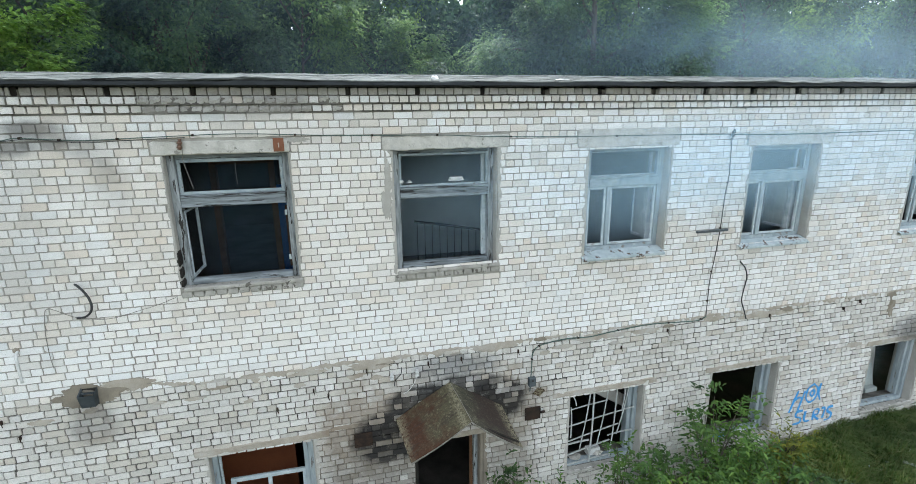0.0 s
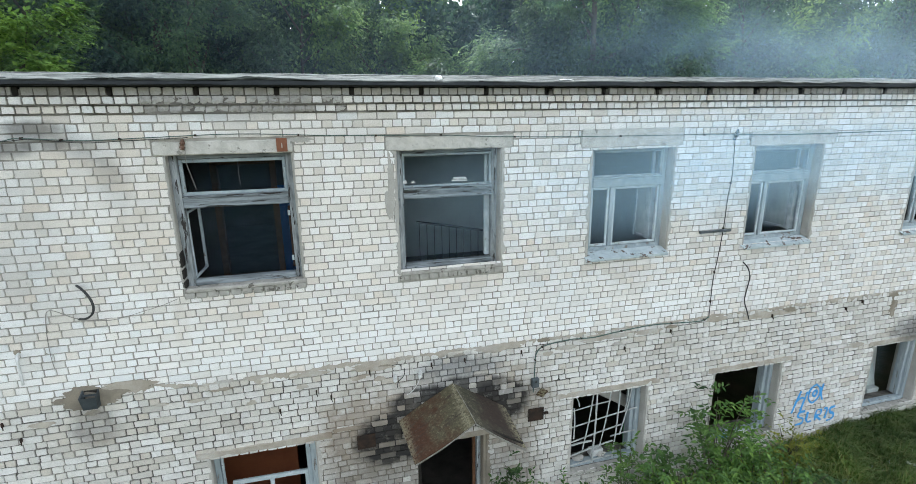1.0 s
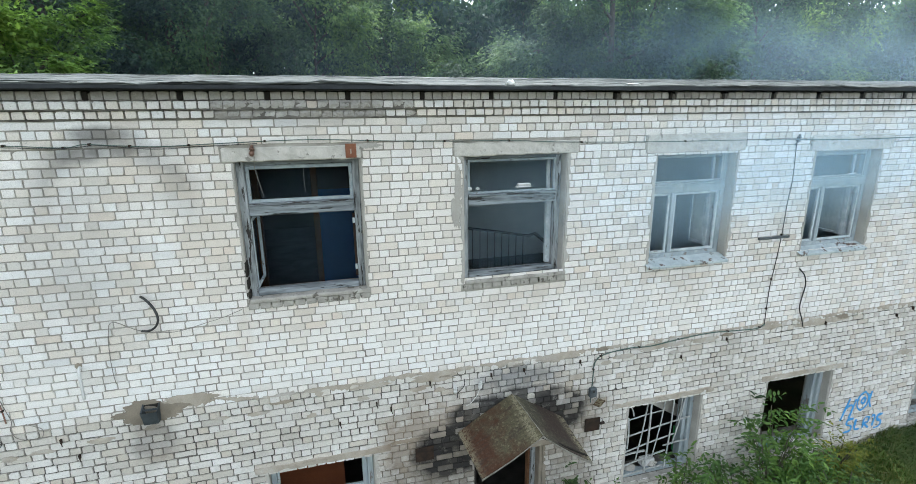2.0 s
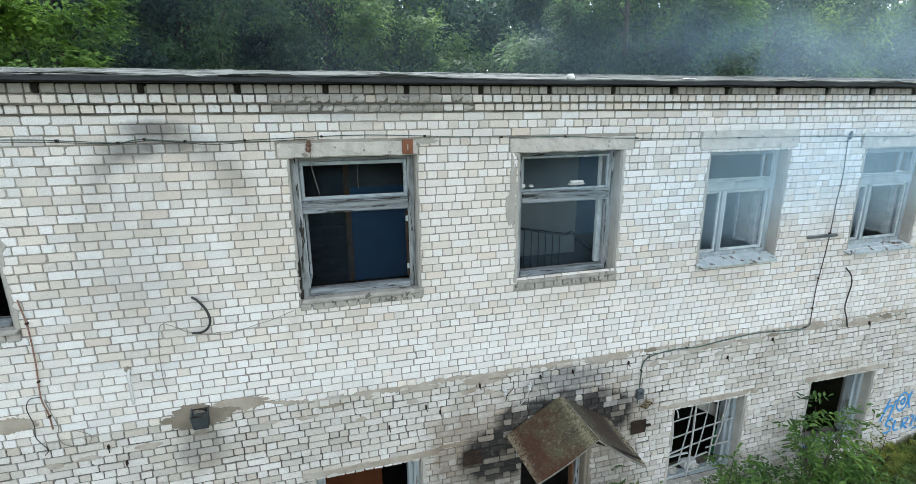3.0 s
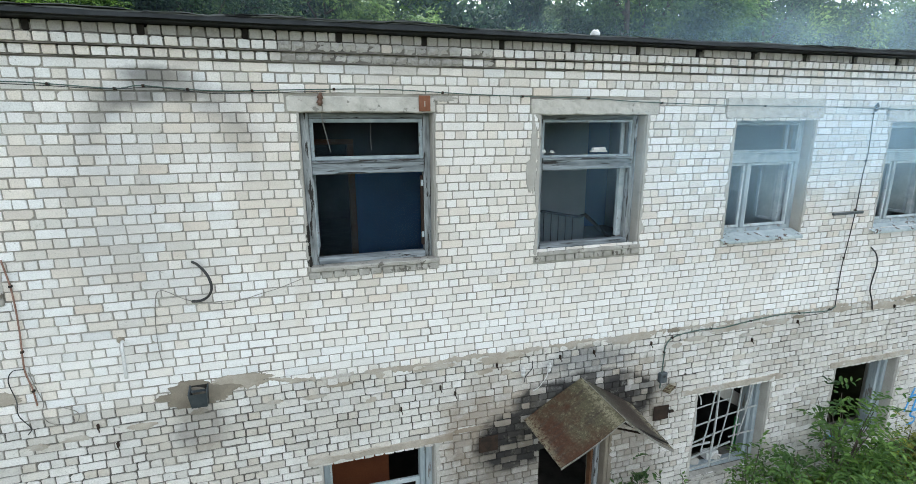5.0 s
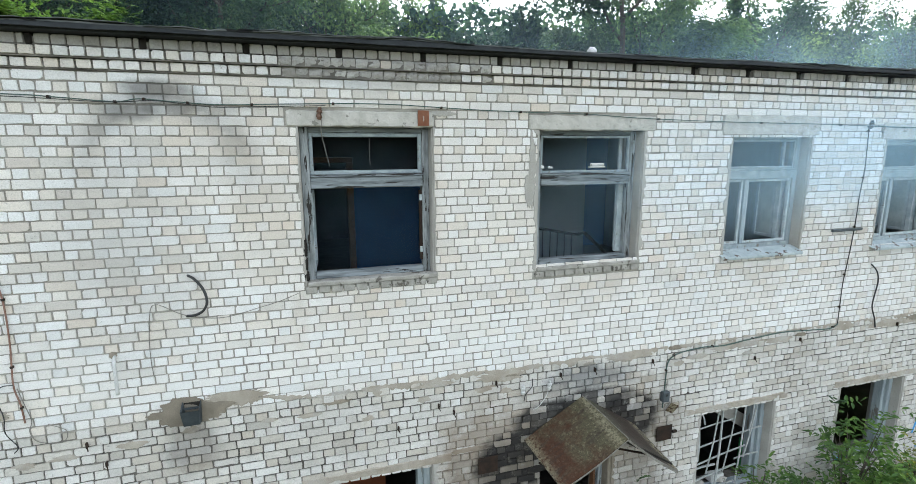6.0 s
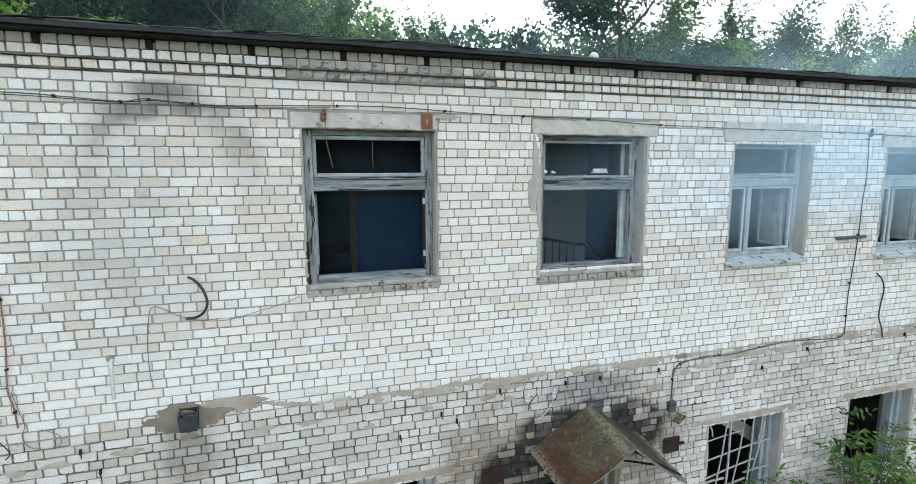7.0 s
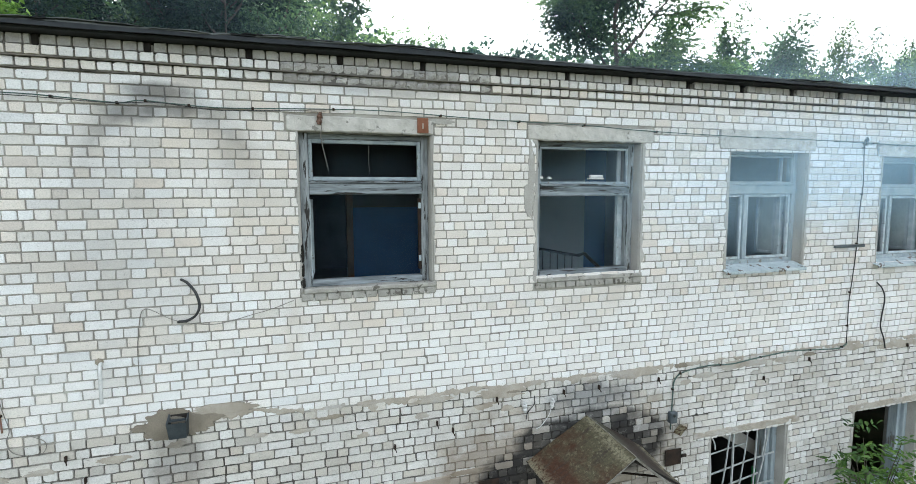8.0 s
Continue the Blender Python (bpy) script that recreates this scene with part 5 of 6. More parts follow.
# litter in the other lower windows
rubble("rag", (7.45, 0.12, 0.965), (0.16, 0.06, 0.04), SPRAY, "faded blue rag lying on the window sill", 41, "rag")
rubble("rag", (7.9, 0.12, 0.965), (0.2, 0.06, 0.03), PLASTIC, "broken glass and white scraps on the window sill", 44, "litter")
bm = bmesh.new()
rough_box(bm, -0.3, 0.3, 0, 0.03, 0, 1.9, 0.2, 0.006, 4)
bmesh.ops.transform(bm, matrix=Matrix.Translation((12.2, 0.75, 0.06)) @ Matrix.Rotation(radians(-9), 4, "Y"), verts=bm.verts)
solo("leaning_panel", bm, PLASTER, "pale panel leaning inside a broken window", "panel", at=(12.2, 0.75, 0.06))

# loose leaf in the lower window
leaf = thing("window_leaf", (-1.0, 0.32, 0.95), "pale painted casement standing upright in the broken window", "casement")
bm = bmesh.new()
sash(bm, -0.56, 0.56, -0.43, 0.43, 0, 0.07, 0.045)
box(bm, -0.03, 0.03, 0.004, 0.04, -0.358, 0.358, 0.005)
bmesh.ops.transform(bm, matrix=Matrix.Translation((-0.9, 0.27, 1.405)) @ Matrix.Rotation(radians(1), 4, "Y"), verts=bm.verts)
part("frame", bm, PALE_WOOD, leaf)
bm = bmesh.new()
rough_box(bm, -1.56, -1.525, 0.2, 0.26, 0.98, 2.36, 0.15, 0.004, 3)
solo("loose_plank", bm, PALE_WOOD, "split pale plank standing in the window corner", "plank", at=(-1.54, 0.23, 0.98))

# ---- stairwell rail behind the second window ----
rail = thing("stair_rail", (2.6, 2.5, 3.9), "dark iron stair rail with thin balusters inside", "railing")
bm = bmesh.new()
tube(bm, curve([(1.9, 2.5, 5.2), (2.56, 2.5, 5.08), (3.0, 2.5, 4.99), (3.3, 2.5, 4.94)], 4), 0.028, 6)
part("handrail", bm, BLACK_WOOD_GAP, rail)
for i in range(9):
    x = 1.95 + 0.15 * i
    bm = bmesh.new()
    tube(bm, [(x, 2.5, 3.9), (x, 2.5, 5.19 - 0.185 * (x - 1.9))], 0.009, 4)
    part("baluster", bm, BLACK_WOOD_GAP, rail)
rail2 = thing("stair_rail", (3.4, 2.5, 3.9), "dark iron rail dropping down the stairs", "railing")
bm = bmesh.new()
tube(bm, [(3.3, 2.5, 4.95), (3.4, 2.5, 4.98), (4.4, 2.5, 4.13)], 0.035, 6)
part("handrail", bm, BLACK_WOOD_GAP, rail2)

# door frame of the blue room
frame_in = thing("room_doorway", (-1.3, 4.0, 3.9), "brown wooden door frame in the blue room wall", "door frame")
for x in (-1.95, -0.84):
    bm = bmesh.new()
    box(bm, x, x + 0.12, 3.97, 4.18, 3.9, 6.3, 0.006)
    part("jamb", bm, BROWN_WOOD, frame_in)
bm = bmesh.new()
box(bm, -1.95, -0.72, 3.965, 4.185, 6.302, 6.4, 0.006)
part("head", bm, BROWN_WOOD, frame_in)

# ---- litter in the grass ----
bm = bmesh.new()
rough_box(bm, -0.2, 0.2, -0.04, 0.04, 0, 0.03, 0.08, 0.005, 2)
bmesh.ops.transform(bm, matrix=Matrix.Translation((10.72, -1.3, ground_z(10.72, -1.3) + 0.12)) @ Matrix.Rotation(radians(-35), 4, "Z") @ Matrix.Rotation(radians(8), 4, "Y"), verts=bm.verts)
solo("broken_slab", bm, PLASTIC, "white broken board lying in the long grass", "board", at=(10.72, -1.3, ground_z(10.72, -1.3)))
for i, (x, y) in enumerate(((10.15, -1.1), (10.3, -1.2), (10.05, -0.95), (9.5, -0.7), (10.45, -1.0), (11.2, -0.9))):
    rubble("litter_bag", (x, y, ground_z(x, y) + 0.06), (0.035 + 0.015 * (i % 3), 0.03, 0.025), PLASTIC if i % 2 else ZINC, "scrap of white litter caught in the grass", 30 + i, "litter")

# ---- vegetation ----
def leaves(rs, centres, size, droop=0.3, shape=4):
    """Folded leaf blades at the given points: vertices and faces."""
    n = len(centres)
    d = rs.normal(size=(n, 3))
    d[:, 2] -= droop
    d /= np.linalg.norm(d, axis=1)[:, None]
    a = np.cross(d, rs.normal(size=(n, 3)))
    a /= np.linalg.norm(a, axis=1)[:, None]
    nrm = np.cross(d, a)
    s = (size * rs.uniform(0.6, 1.35, n))[:, None]
    c = np.asarray(centres)
    p0, p2 = c - d * s * 0.5, c + d * s * 0.5
    mid = c - nrm * s * 0.06
    p1, p3 = mid + a * s * 0.36 + nrm * s * 0.14 - d * s * 0.06, mid - a * s * 0.36 + nrm * s * 0.14 - d * s * 0.06
    v = np.stack((p0, p1, p2, p3), axis=1).reshape(-1, 3)
    f = [t for i in range(n) for t in ((4 * i, 4 * i + 1, 4 * i + 2), (4 * i, 4 * i + 2, 4 * i + 3))]
    return v, f


def unit(a):
    return a / np.maximum(np.linalg.norm(a, axis=1), 1e-6)[:, None]


def sprays(rs, centres, twig, leaf, pairs, droop=0.35, fine=False, out=None):
    """Leafy twigs: paired blades along drooping stalks; fine gives each blade a pointed oval outline, else a small pointed one."""
    c = np.asarray(centres)
    n = len(c)
    up = np.array([0.0, 0.0, 1.0])
    d = rs.normal(size=(n, 3)) * np.array([1, 1, 0.45])
    if out is not None:
        d = d * 0.6 + unit(out) * 1.1
    d = unit(d)
    side = unit(np.cross(d, up + rs.normal(size=(n, 3)) * 0.25))
    size = twig * rs.uniform(0.7, 1.25, n)[:, None]
    V = []
    for k in range(2 * pairs + 1):
        s = (k // 2 + 0.7) / (pairs + 0.3)
        p = c + d * size * s - up * droop * size * s * s
        turn = 0.0 if k == 2 * pairs else (1.0 if k % 2 else -1.0)
        ld = unit(d * (0.6 if turn else 1.0) + side * turn * 0.85 - up * (0.2 + droop * s) + rs.normal(size=(n, 3)) * 0.22)
        L = leaf * rs.uniform(0.7, 1.25, n)[:, None]
        w = unit(np.cross(ld, up + rs.normal(size=(n, 3)) * 0.35))
        lift = np.cross(w, ld) * L * 0.07
        if fine:
            pts = (p, p + ld * L * 0.35 + w * L * 0.2 + lift, p + ld * L * 0.7 + w * L * 0.15 + lift, p + ld * L - up * L * 0.08, p + ld * L * 0.7 - w * L * 0.15 + lift, p + ld * L * 0.35 - w * L * 0.2 + lift)
        else:
            pts = (p + w * L * 0.3 + lift, p - w * L * 0.3 + lift, p + ld * L * 1.05)
        V.append(np.stack(pts, axis=1))
    m = 6 if fine else 3
    V = np.concatenate(V, axis=0).reshape(-1, 3)
    q = len(V) // m
    if fine:
        F = [t for i in range(q) for t in ((6 * i, 6 * i + 1, 6 * i + 2, 6 * i + 3), (6 * i, 6 * i + 3, 6 * i + 4, 6 * i + 5))]
    else:
        F = np.arange(3 * q).reshape(-1, 3).tolist()
    return V, F


def limb(bm, rs, p, d, length, r, depth, tips):
    """A branch that bends, tapers and forks; gathers its tips."""
    pts = [Vector(p)]
    d = Vector(d).normalized()
    n = 5
    for i in range(n):
        d = (d + Vector(rs.normal(size=3)) * 0.13 + Vector((0, 0, 0.03))).normalized()
        pts.append(pts[-1] + d * (length / n))
    tube(bm, pts, r, 6 if r > 0.05 else 4, False, r * 0.45)
    tips += [tuple(q) for q in pts[3:]]
    if depth > 0:
        for i in (2, 3, 4, 5):
            for _ in range(2 if i == 5 else 1):
                e = (d + Vector(rs.normal(size=3)) * 0.75).normalized()
                limb(bm, rs, pts[i], e, length * rs.uniform(0.45, 0.7), r * 0.5, depth - 1, tips)


def tree(name, h, base, spread, count, leaf, m, seed, label, at, clump=0.55, inner=1.9):
    """A broadleaf tree: trunk with forking limbs and a crown of leaf clumps with gaps."""
    rs = np.random.RandomState(seed)
    t = thing(name, (0, 0, 0), label, "tree", "trees behind the building")
    bm = bmesh.new()
    tips = []
    lean = Vector((rs.normal() * 0.03, rs.normal() * 0.03, 1))
    pts = [lean * (h * 0.9 * i / 9) + Vector((rs.normal() * 0.1, rs.normal() * 0.1, 0)) * (i > 0) for i in range(10)]
    tube(bm, pts, h * 0.013, 9, True, h * 0.002)
    k = 16
    for i in range(k):
        z = base + (0.88 * h - base) * i / (k - 1)
        u = (z - base) / (h - base)
        reach = spread * (0.55 + 0.9 * math.sin(math.pi * (0.15 + 0.72 * u))) * 0.62 * rs.uniform(0.7, 1.15)
        ang = i * 2.4 + rs.normal() * 0.3
        j = min(int(z / (h * 0.9) * 9), 8)
        p = pts[j].lerp(pts[j + 1], z / (h * 0.9) * 9 - j)
        limb(bm, rs, p, (math.cos(ang), math.sin(ang), 0.35 + 0.5 * u), reach, h * 0.0042, 1, tips)
    part("trunk", bm, BARK, t, smooth=True)
    tips = np.array(tips + [tuple(pts[-1]), tuple(pts[-2])])
    keep = tips[(tips[:, 2] > 0.3 * h) | (rs.uniform(0, 1, len(tips)) < 0.35)]
    c = keep[rs.randint(0, len(keep), count // 90)]
    c = c + rs.normal(size=c.shape) * clump * 0.4
    c = np.repeat(c, 10, axis=0)
    c = c + rs.normal(size=c.shape) * clump * np.array([0.58, 0.58, 0.36])
    mid = np.array([0.0, 0.0, h * 0.5])
    v, f = sprays(rs, c, leaf * 3.6, leaf * 1.35, 4, 0.45, False, (c - mid) * np.array([1, 1, 0.35]))
    # shaded foliage inside the crown
    c = tips[rs.randint(0, len(tips), count // 7)] * np.array([0.84, 0.84, 0.97])
    c = c + rs.normal(size=c.shape) * clump * np.array([0.8, 0.8, 0.6])
    v2, f2 = leaves(rs, c, leaf * inner, 0.5)
    f2 = [tuple(i + len(v) for i in t3) for t3 in f2]
    raw("crown", np.concatenate((v, v2)), list(f) + f2, m, t)
    t.matrix_basis = at
    return t


def spruce(h, seed, at):
    rs = np.random.RandomState(seed)
    t = thing("spruce", (0, 0, 0), "dark narrow spruce rising behind the roof", "tree", "trees behind the building")
    bm = bmesh.new()
    tube(bm, [(0, 0, 0), (0.03, 0, h * 0.5), (0, 0, h)], h * 0.012, 7, True, 0.01)
    cs = []
    z = 1.5
    while z < h - 0.1:
        r = (h - z) * 0.2 + 0.06
        for q in range(7):
            a = rs.uniform(0, 6.28)
            e = Vector((math.cos(a) * r, math.sin(a) * r, z - r * 0.3))
            tube(bm, [(0, 0, z), e], 0.012, 4, False, 0.004)
            for s in np.linspace(0.15, 1, max(int(r * 22), 4)):
                p = Vector((0, 0, z)).lerp(e, s)
                cs.append((p.x + rs.normal() * 0.05, p.y + rs.normal() * 0.05, p.z - abs(rs.normal()) * 0.07))
        z += 0.22
    part("trunk", bm, BARK, t)
    v, f = leaves(rs, np.array(cs), 0.2, 0.8)
    raw("crown", v, f, NEEDLES, t)
    t.matrix_basis = at
    return t


def at_spot(x, y, turn, s=1.0, sz=None):
    return Matrix.Translation((x, y, -0.2)) @ Matrix.Rotation(turn, 4, "Z") @ Matrix.Diagonal((s, s, sz or s, 1))


DARK_TREE = "tall dense dark green broadleaf tree behind the building"
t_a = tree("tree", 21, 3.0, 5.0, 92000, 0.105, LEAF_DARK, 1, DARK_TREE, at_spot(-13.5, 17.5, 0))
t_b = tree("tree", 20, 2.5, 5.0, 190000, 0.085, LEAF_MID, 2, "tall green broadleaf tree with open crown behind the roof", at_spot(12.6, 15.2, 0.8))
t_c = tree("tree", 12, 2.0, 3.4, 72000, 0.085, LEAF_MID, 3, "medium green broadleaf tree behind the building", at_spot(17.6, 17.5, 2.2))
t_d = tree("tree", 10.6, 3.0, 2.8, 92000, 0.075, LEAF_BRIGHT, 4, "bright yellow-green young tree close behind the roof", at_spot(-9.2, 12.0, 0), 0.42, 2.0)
for (ob, x, y, turn, s, sz) in (
        (t_a, -7.0, 19.0, 1.3, 1.0, 1.05), (t_a, -3.6, 20.0, 3.0, 0.8, 0.93), (t_a, -10.5, 17.0, 2.0, 0.8, 0.9), (t_a, -5.0, 16.5, 0.7, 0.62, 0.8),
        (t_d, 5.6, 27.5, 1.6, 0.8, 1.46), (t_c, 12.6, 26.0, 5.1, 0.42, 1.28), (t_c, 24.0, 18.0, 1.2, 1.05, 1.26), (t_c, 15.4, 17.2, 1.3, 1.0, 1.22), (t_c, 11.0, 15.8, 4.6, 0.6, 1.0),
        (t_c, 32.4, 20.0, 3.1, 0.85, 1.29), (t_c, 39.4, 20.5, 0.5, 1.0, 1.33), (t_b, 47.0, 24.0, 1.9, 0.8, 0.82),
        (t_c, -0.9, 21.2, 0.4, 1.05, 1.3), (t_c, 8.4, 21.0, 4.0, 0.9, 0.86), (t_c, 3.4, 22.0, 0.2, 0.9, 1.0)):
    copy_thing(ob, at_spot(x, y, turn, s, sz))
spruce(16.7, 7, at_spot(22.6, 19.0, 0))

# a belt of far woods that closes the view under the crowns
rs = np.random.RandomState(40)
V, F = [], []
for n, y0, y1, size in ((66000, 24, 29, 0.4), (34000, 30, 34, 1.0)):
    px = rs.uniform(-42, 78, n)
    py = rs.uniform(y0, y1, n)
    top = np.interp(px, [-70, -1, 3, 9, 12, 24, 28, 36, 110], [20, 18.5, 15.4, 15.2, 16, 16, 15.6, 15.7, 18]) + 0.35 * np.sin(px * 0.9) + 0.3 * np.sin(px * 2.1 + 1)
    low = np.where(rs.uniform(0, 1, n) < 0.25, 0.0, 7.0)
    pz = low + (top - low) * rs.uniform(0, 1, n) ** 0.8 - (0.5 if size > 0.9 else 0.0)
    v, f = leaves(rs, np.stack((px, py, pz), axis=1), size)
    skip = len(V[0]) if V else 0
    F += [tuple(i + skip for i in t3) for t3 in f]
    V.append(v)
v, f = np.concatenate(V), F
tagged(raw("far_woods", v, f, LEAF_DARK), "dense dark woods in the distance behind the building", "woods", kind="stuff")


def shrub(name, at, stems, h, spread, count, leaf, m, seed, label, arch=0.25):
    rs = np.random.RandomState(seed)
    t = thing(name, at, label, "shrub")
    cs = []
    for q in range(stems):
        a = rs.uniform(0, 6.28)
        e = Vector(at) + Vector((math.cos(a) * spread * rs.uniform(0.4, 1), math.sin(a) * spread * 0.6 * rs.uniform(0.3, 1), h * rs.uniform(0.6, 1)))
        mid = Vector(at).lerp(e, 0.55) + Vector((0, 0, arch * h * 0.4))
        pts = curve([at, mid, e], 6)
        bm = bmesh.new()
        tube(bm, pts, 0.012, 5, True, 0.004)
        part("stem", bm, BARK, t)
        for p in pts[3:]:
            for _ in range(max(count // (8 * stems * (len(pts) - 3)), 1)):
                cs.append(np.array(p) + rs.normal(size=3) * np.array([0.10, 0.08, 0.09]))
    cs = np.array(cs)
    v, f = sprays(rs, cs, leaf * 2.6, leaf, 3, 0.3, True, (cs - np.array(at)) * np.array([1, 1, 0.3]) + np.array([0, -0.15, 0]))
    raw("foliage", v, f, m, t)
    return t


GREEN_SHRUB = "leafy green self-sown saplings growing against the brick wall"
for (x, y, stems, h, spread, count, leaf, m, seed, words) in (
        (6.0, -0.75, 15, 1.35, 0.95, 1500, 0.11, LEAF_SHRUB, 21, GREEN_SHRUB), (6.75, -0.5, 12, 2.1, 0.75, 1400, 0.12, LEAF_SHRUB, 22, GREEN_SHRUB),
        (7.5, -0.6, 9, 1.15, 0.65, 900, 0.11, LEAF_SHRUB, 23, GREEN_SHRUB), (7.7, -1.2, 14, 1.0, 0.95, 1600, 0.10, LEAF_SHRUB, 28, GREEN_SHRUB),
        (8.65, -0.35, 10, 0.85, 0.45, 800, 0.065, LEAF_YELLOW, 24, "yellowing low shrub at the foot of the brick wall"), (5.2, -0.5, 11, 1.1, 0.6, 1300, 0.10, LEAF_SHRUB, 25, GREEN_SHRUB),
        (3.9, -0.5, 9, 1.05, 0.45, 1000, 0.10, LEAF_SHRUB, 26, "light green sapling beside the grated window"), (2.9, -0.3, 7, 1.75, 0.17, 1100, 0.09, LEAF_SHRUB, 27, "slender green climber beside the doorway"),
        (4.95, -0.38, 5, 1.7, 0.2, 750, 0.09, LEAF_SHRUB, 29, "slender green sapling before the grated window")):
    shrub("shrub", (x, y, ground_z(x, y)), stems, h, spread, count, leaf, m, seed, words)

# long grass
rs = np.random.RandomState(60)
V, F = [], []
n = 0
while n < 44000:
    n += 1
    x = rs.uniform(4.0, 15.0)
    y = -rs.uniform(0.02, 1.85) ** 1.6
    if rs.uniform() > min(1.0, 0.12 + max(x - 6, 0) / 4):
        continue
    z = ground_z(x, y) - 0.02
    tuft = 0.5 + 0.5 * noise.noise(Vector((x * 1.6, y * 1.6, 3)))
    hgt = (0.16 + 0.5 * tuft) * rs.uniform(0.6, 1.25)
    a = rs.normal(-1.4, 1.1) + 2.0 * noise.noise(Vector((x * 0.9, y * 0.9, 8)))
    lean = rs.uniform(0.25, 1.0) * hgt
    dx, dy = math.cos(a), math.sin(a)
    w = rs.uniform(0.004, 0.008)
    wx, wy = -dy * w, dx * w
    b = len(V)
    V += [(x - wx, y - wy, z), (x + wx, y + wy, z), (x + dx * lean * 0.35 + wx, y + dy * lean * 0.35 + wy, z + hgt * 0.65),
          (x + dx * lean * 0.35 - wx, y + dy * lean * 0.35 - wy, z + hgt * 0.65), (x + dx * lean, y + dy * lean, z + hgt * (0.9 - 0.35 * lean / hgt))]
    F += [(b, b + 1, b + 2, b + 3), (b + 3, b + 2, b + 4)]
V = np.array(V)
V[:, 1] = np.minimum(V[:, 1], -0.012)
tagged(raw("long_grass", V, F, GRASS), "long tangled green and straw-coloured grass", "grass", kind="stuff")

# ---- drifting smoke: thin wavy translucent sheets along the eaves and over the roof, and one haze sheet ----
def smoke_material():
    m = bpy.data.materials.new("thin_smoke")
    m.use_nodes = True
    nt = m.node_tree
    nt.nodes.clear()
    gen = nd(nt, "TexCoord").outputs["Generated"]
    s = nd(nt, "SeparateXYZ", {0: gen})
    dx = calc(nt, "MULTIPLY_ADD", s.outputs[0], 2.0, -1.0)
    dz = calc(nt, "MULTIPLY_ADD", s.outputs[2], 2.0, -1.0)
    d = calc(nt, "SQRT", calc(nt, "ADD", calc(nt, "MULTIPLY", dx, dx), calc(nt, "MULTIPLY", dz, dz)))
    pos = nd(nt, "NewGeometry").outputs["Position"]
    n = noisy(nt, pos, 0.4, 3, 0.45, (0.5, 1.0, 1.4))
    fall = nd(nt, "MapRange", {"Value": d, "From Min": 1.0, "From Max": 0.25, "To Min": 0.0, "To Max": 1.0}, interpolation_type="SMOOTHERSTEP").outputs[0]
    wisps = nd(nt, "MapRange", {"Value": n, "From Min": 0.28, "From Max": 0.75, "To Min": 0.4, "To Max": 1.1}, interpolation_type="SMOOTHSTEP").outputs[0]
    own = nd(nt, "ObjectInfo").outputs["Alpha"]
    alpha = calc(nt, "MULTIPLY", calc(nt, "MULTIPLY", fall, wisps), own)
    col = (0.52, 0.78, 1.0, 1.0)
    body = nd(nt, "AddShader", {0: nd(nt, "BsdfDiffuse", {"Color": col}).outputs[0], 1: nd(nt, "BsdfTranslucent", {"Color": (0.38, 0.51, 0.63, 1.0)}).outputs[0]})
    clear = nd(nt, "BsdfTransparent")
    mix = nd(nt, "MixShader", {"Fac": alpha, 1: clear.outputs[0], 2: body.outputs[0]})
    nt.links.new(mix.outputs[0], nd(nt, "OutputMaterial").inputs["Surface"])
    return m


SMOKE = smoke_material()
smoke = thing("smoke", (7, -0.5, 6.5), "thin bluish smoke along the eaves and over the roof, with added haze", "smoke", kind="stuff")
# the last veil, 90 m wide, is haze added before the woods
VEILS = ((6.3, -0.2, 6.4, 8.0, 2.5, 0.165), (8.4, -0.56, 6.5, 9.4, 2.3, 0.165), (10.4, -0.74, 6.5, 9.6, 2.3, 0.165), (4.0, -0.38, 6.3, 6.4, 2.5, 0.13),
         (2.2, 0.6, 5.9, 3.4, 3.4, 0.08), (5.2, 0.6, 6.0, 3.0, 3.0, 0.16), (8.4, 0.6, 6.0, 3.2, 3.0, 0.15), (11.7, 0.6, 2.0, 2.2, 2.2, 0.04), (-0.6, 0.6, 5.9, 3.6, 3.4, 0.035),
         (12.0, 9.4, 9.0, 19.0, 6.2, 0.09), (22.0, 10.4, 9.5, 28.0, 7.0, 0.085), (13.0, 1.2, 8.1, 15.0, 2.2, 0.10), (6.0, 11.5, 10.0, 90.0, 16.0, 0.022))
for i, (cx, cy, cz, w, h, thick) in enumerate(VEILS):
    V, F = [], []
    nx, nz = 30, 14
    for j in range(nz + 1):
        for k in range(nx + 1):
            x, z = cx + w * (k / nx - 0.5), cz + h * (j / nz - 0.5)
            V.append((x, cy + 0.07 * noise.noise(Vector((x * 0.5, i * 5.0, z * 0.9))), z))
    for j in range(nz):
        for k in range(nx):
            a = j * (nx + 1) + k
            F.append((a, a + 1, a + nx + 2, a + nx + 1))
    ob = raw("smoke_veil", V, F, SMOKE, smoke)
    ob.color = (1, 1, 1, thick)
    ob.data.polygons.foreach_set("use_smooth", [True] * len(F))

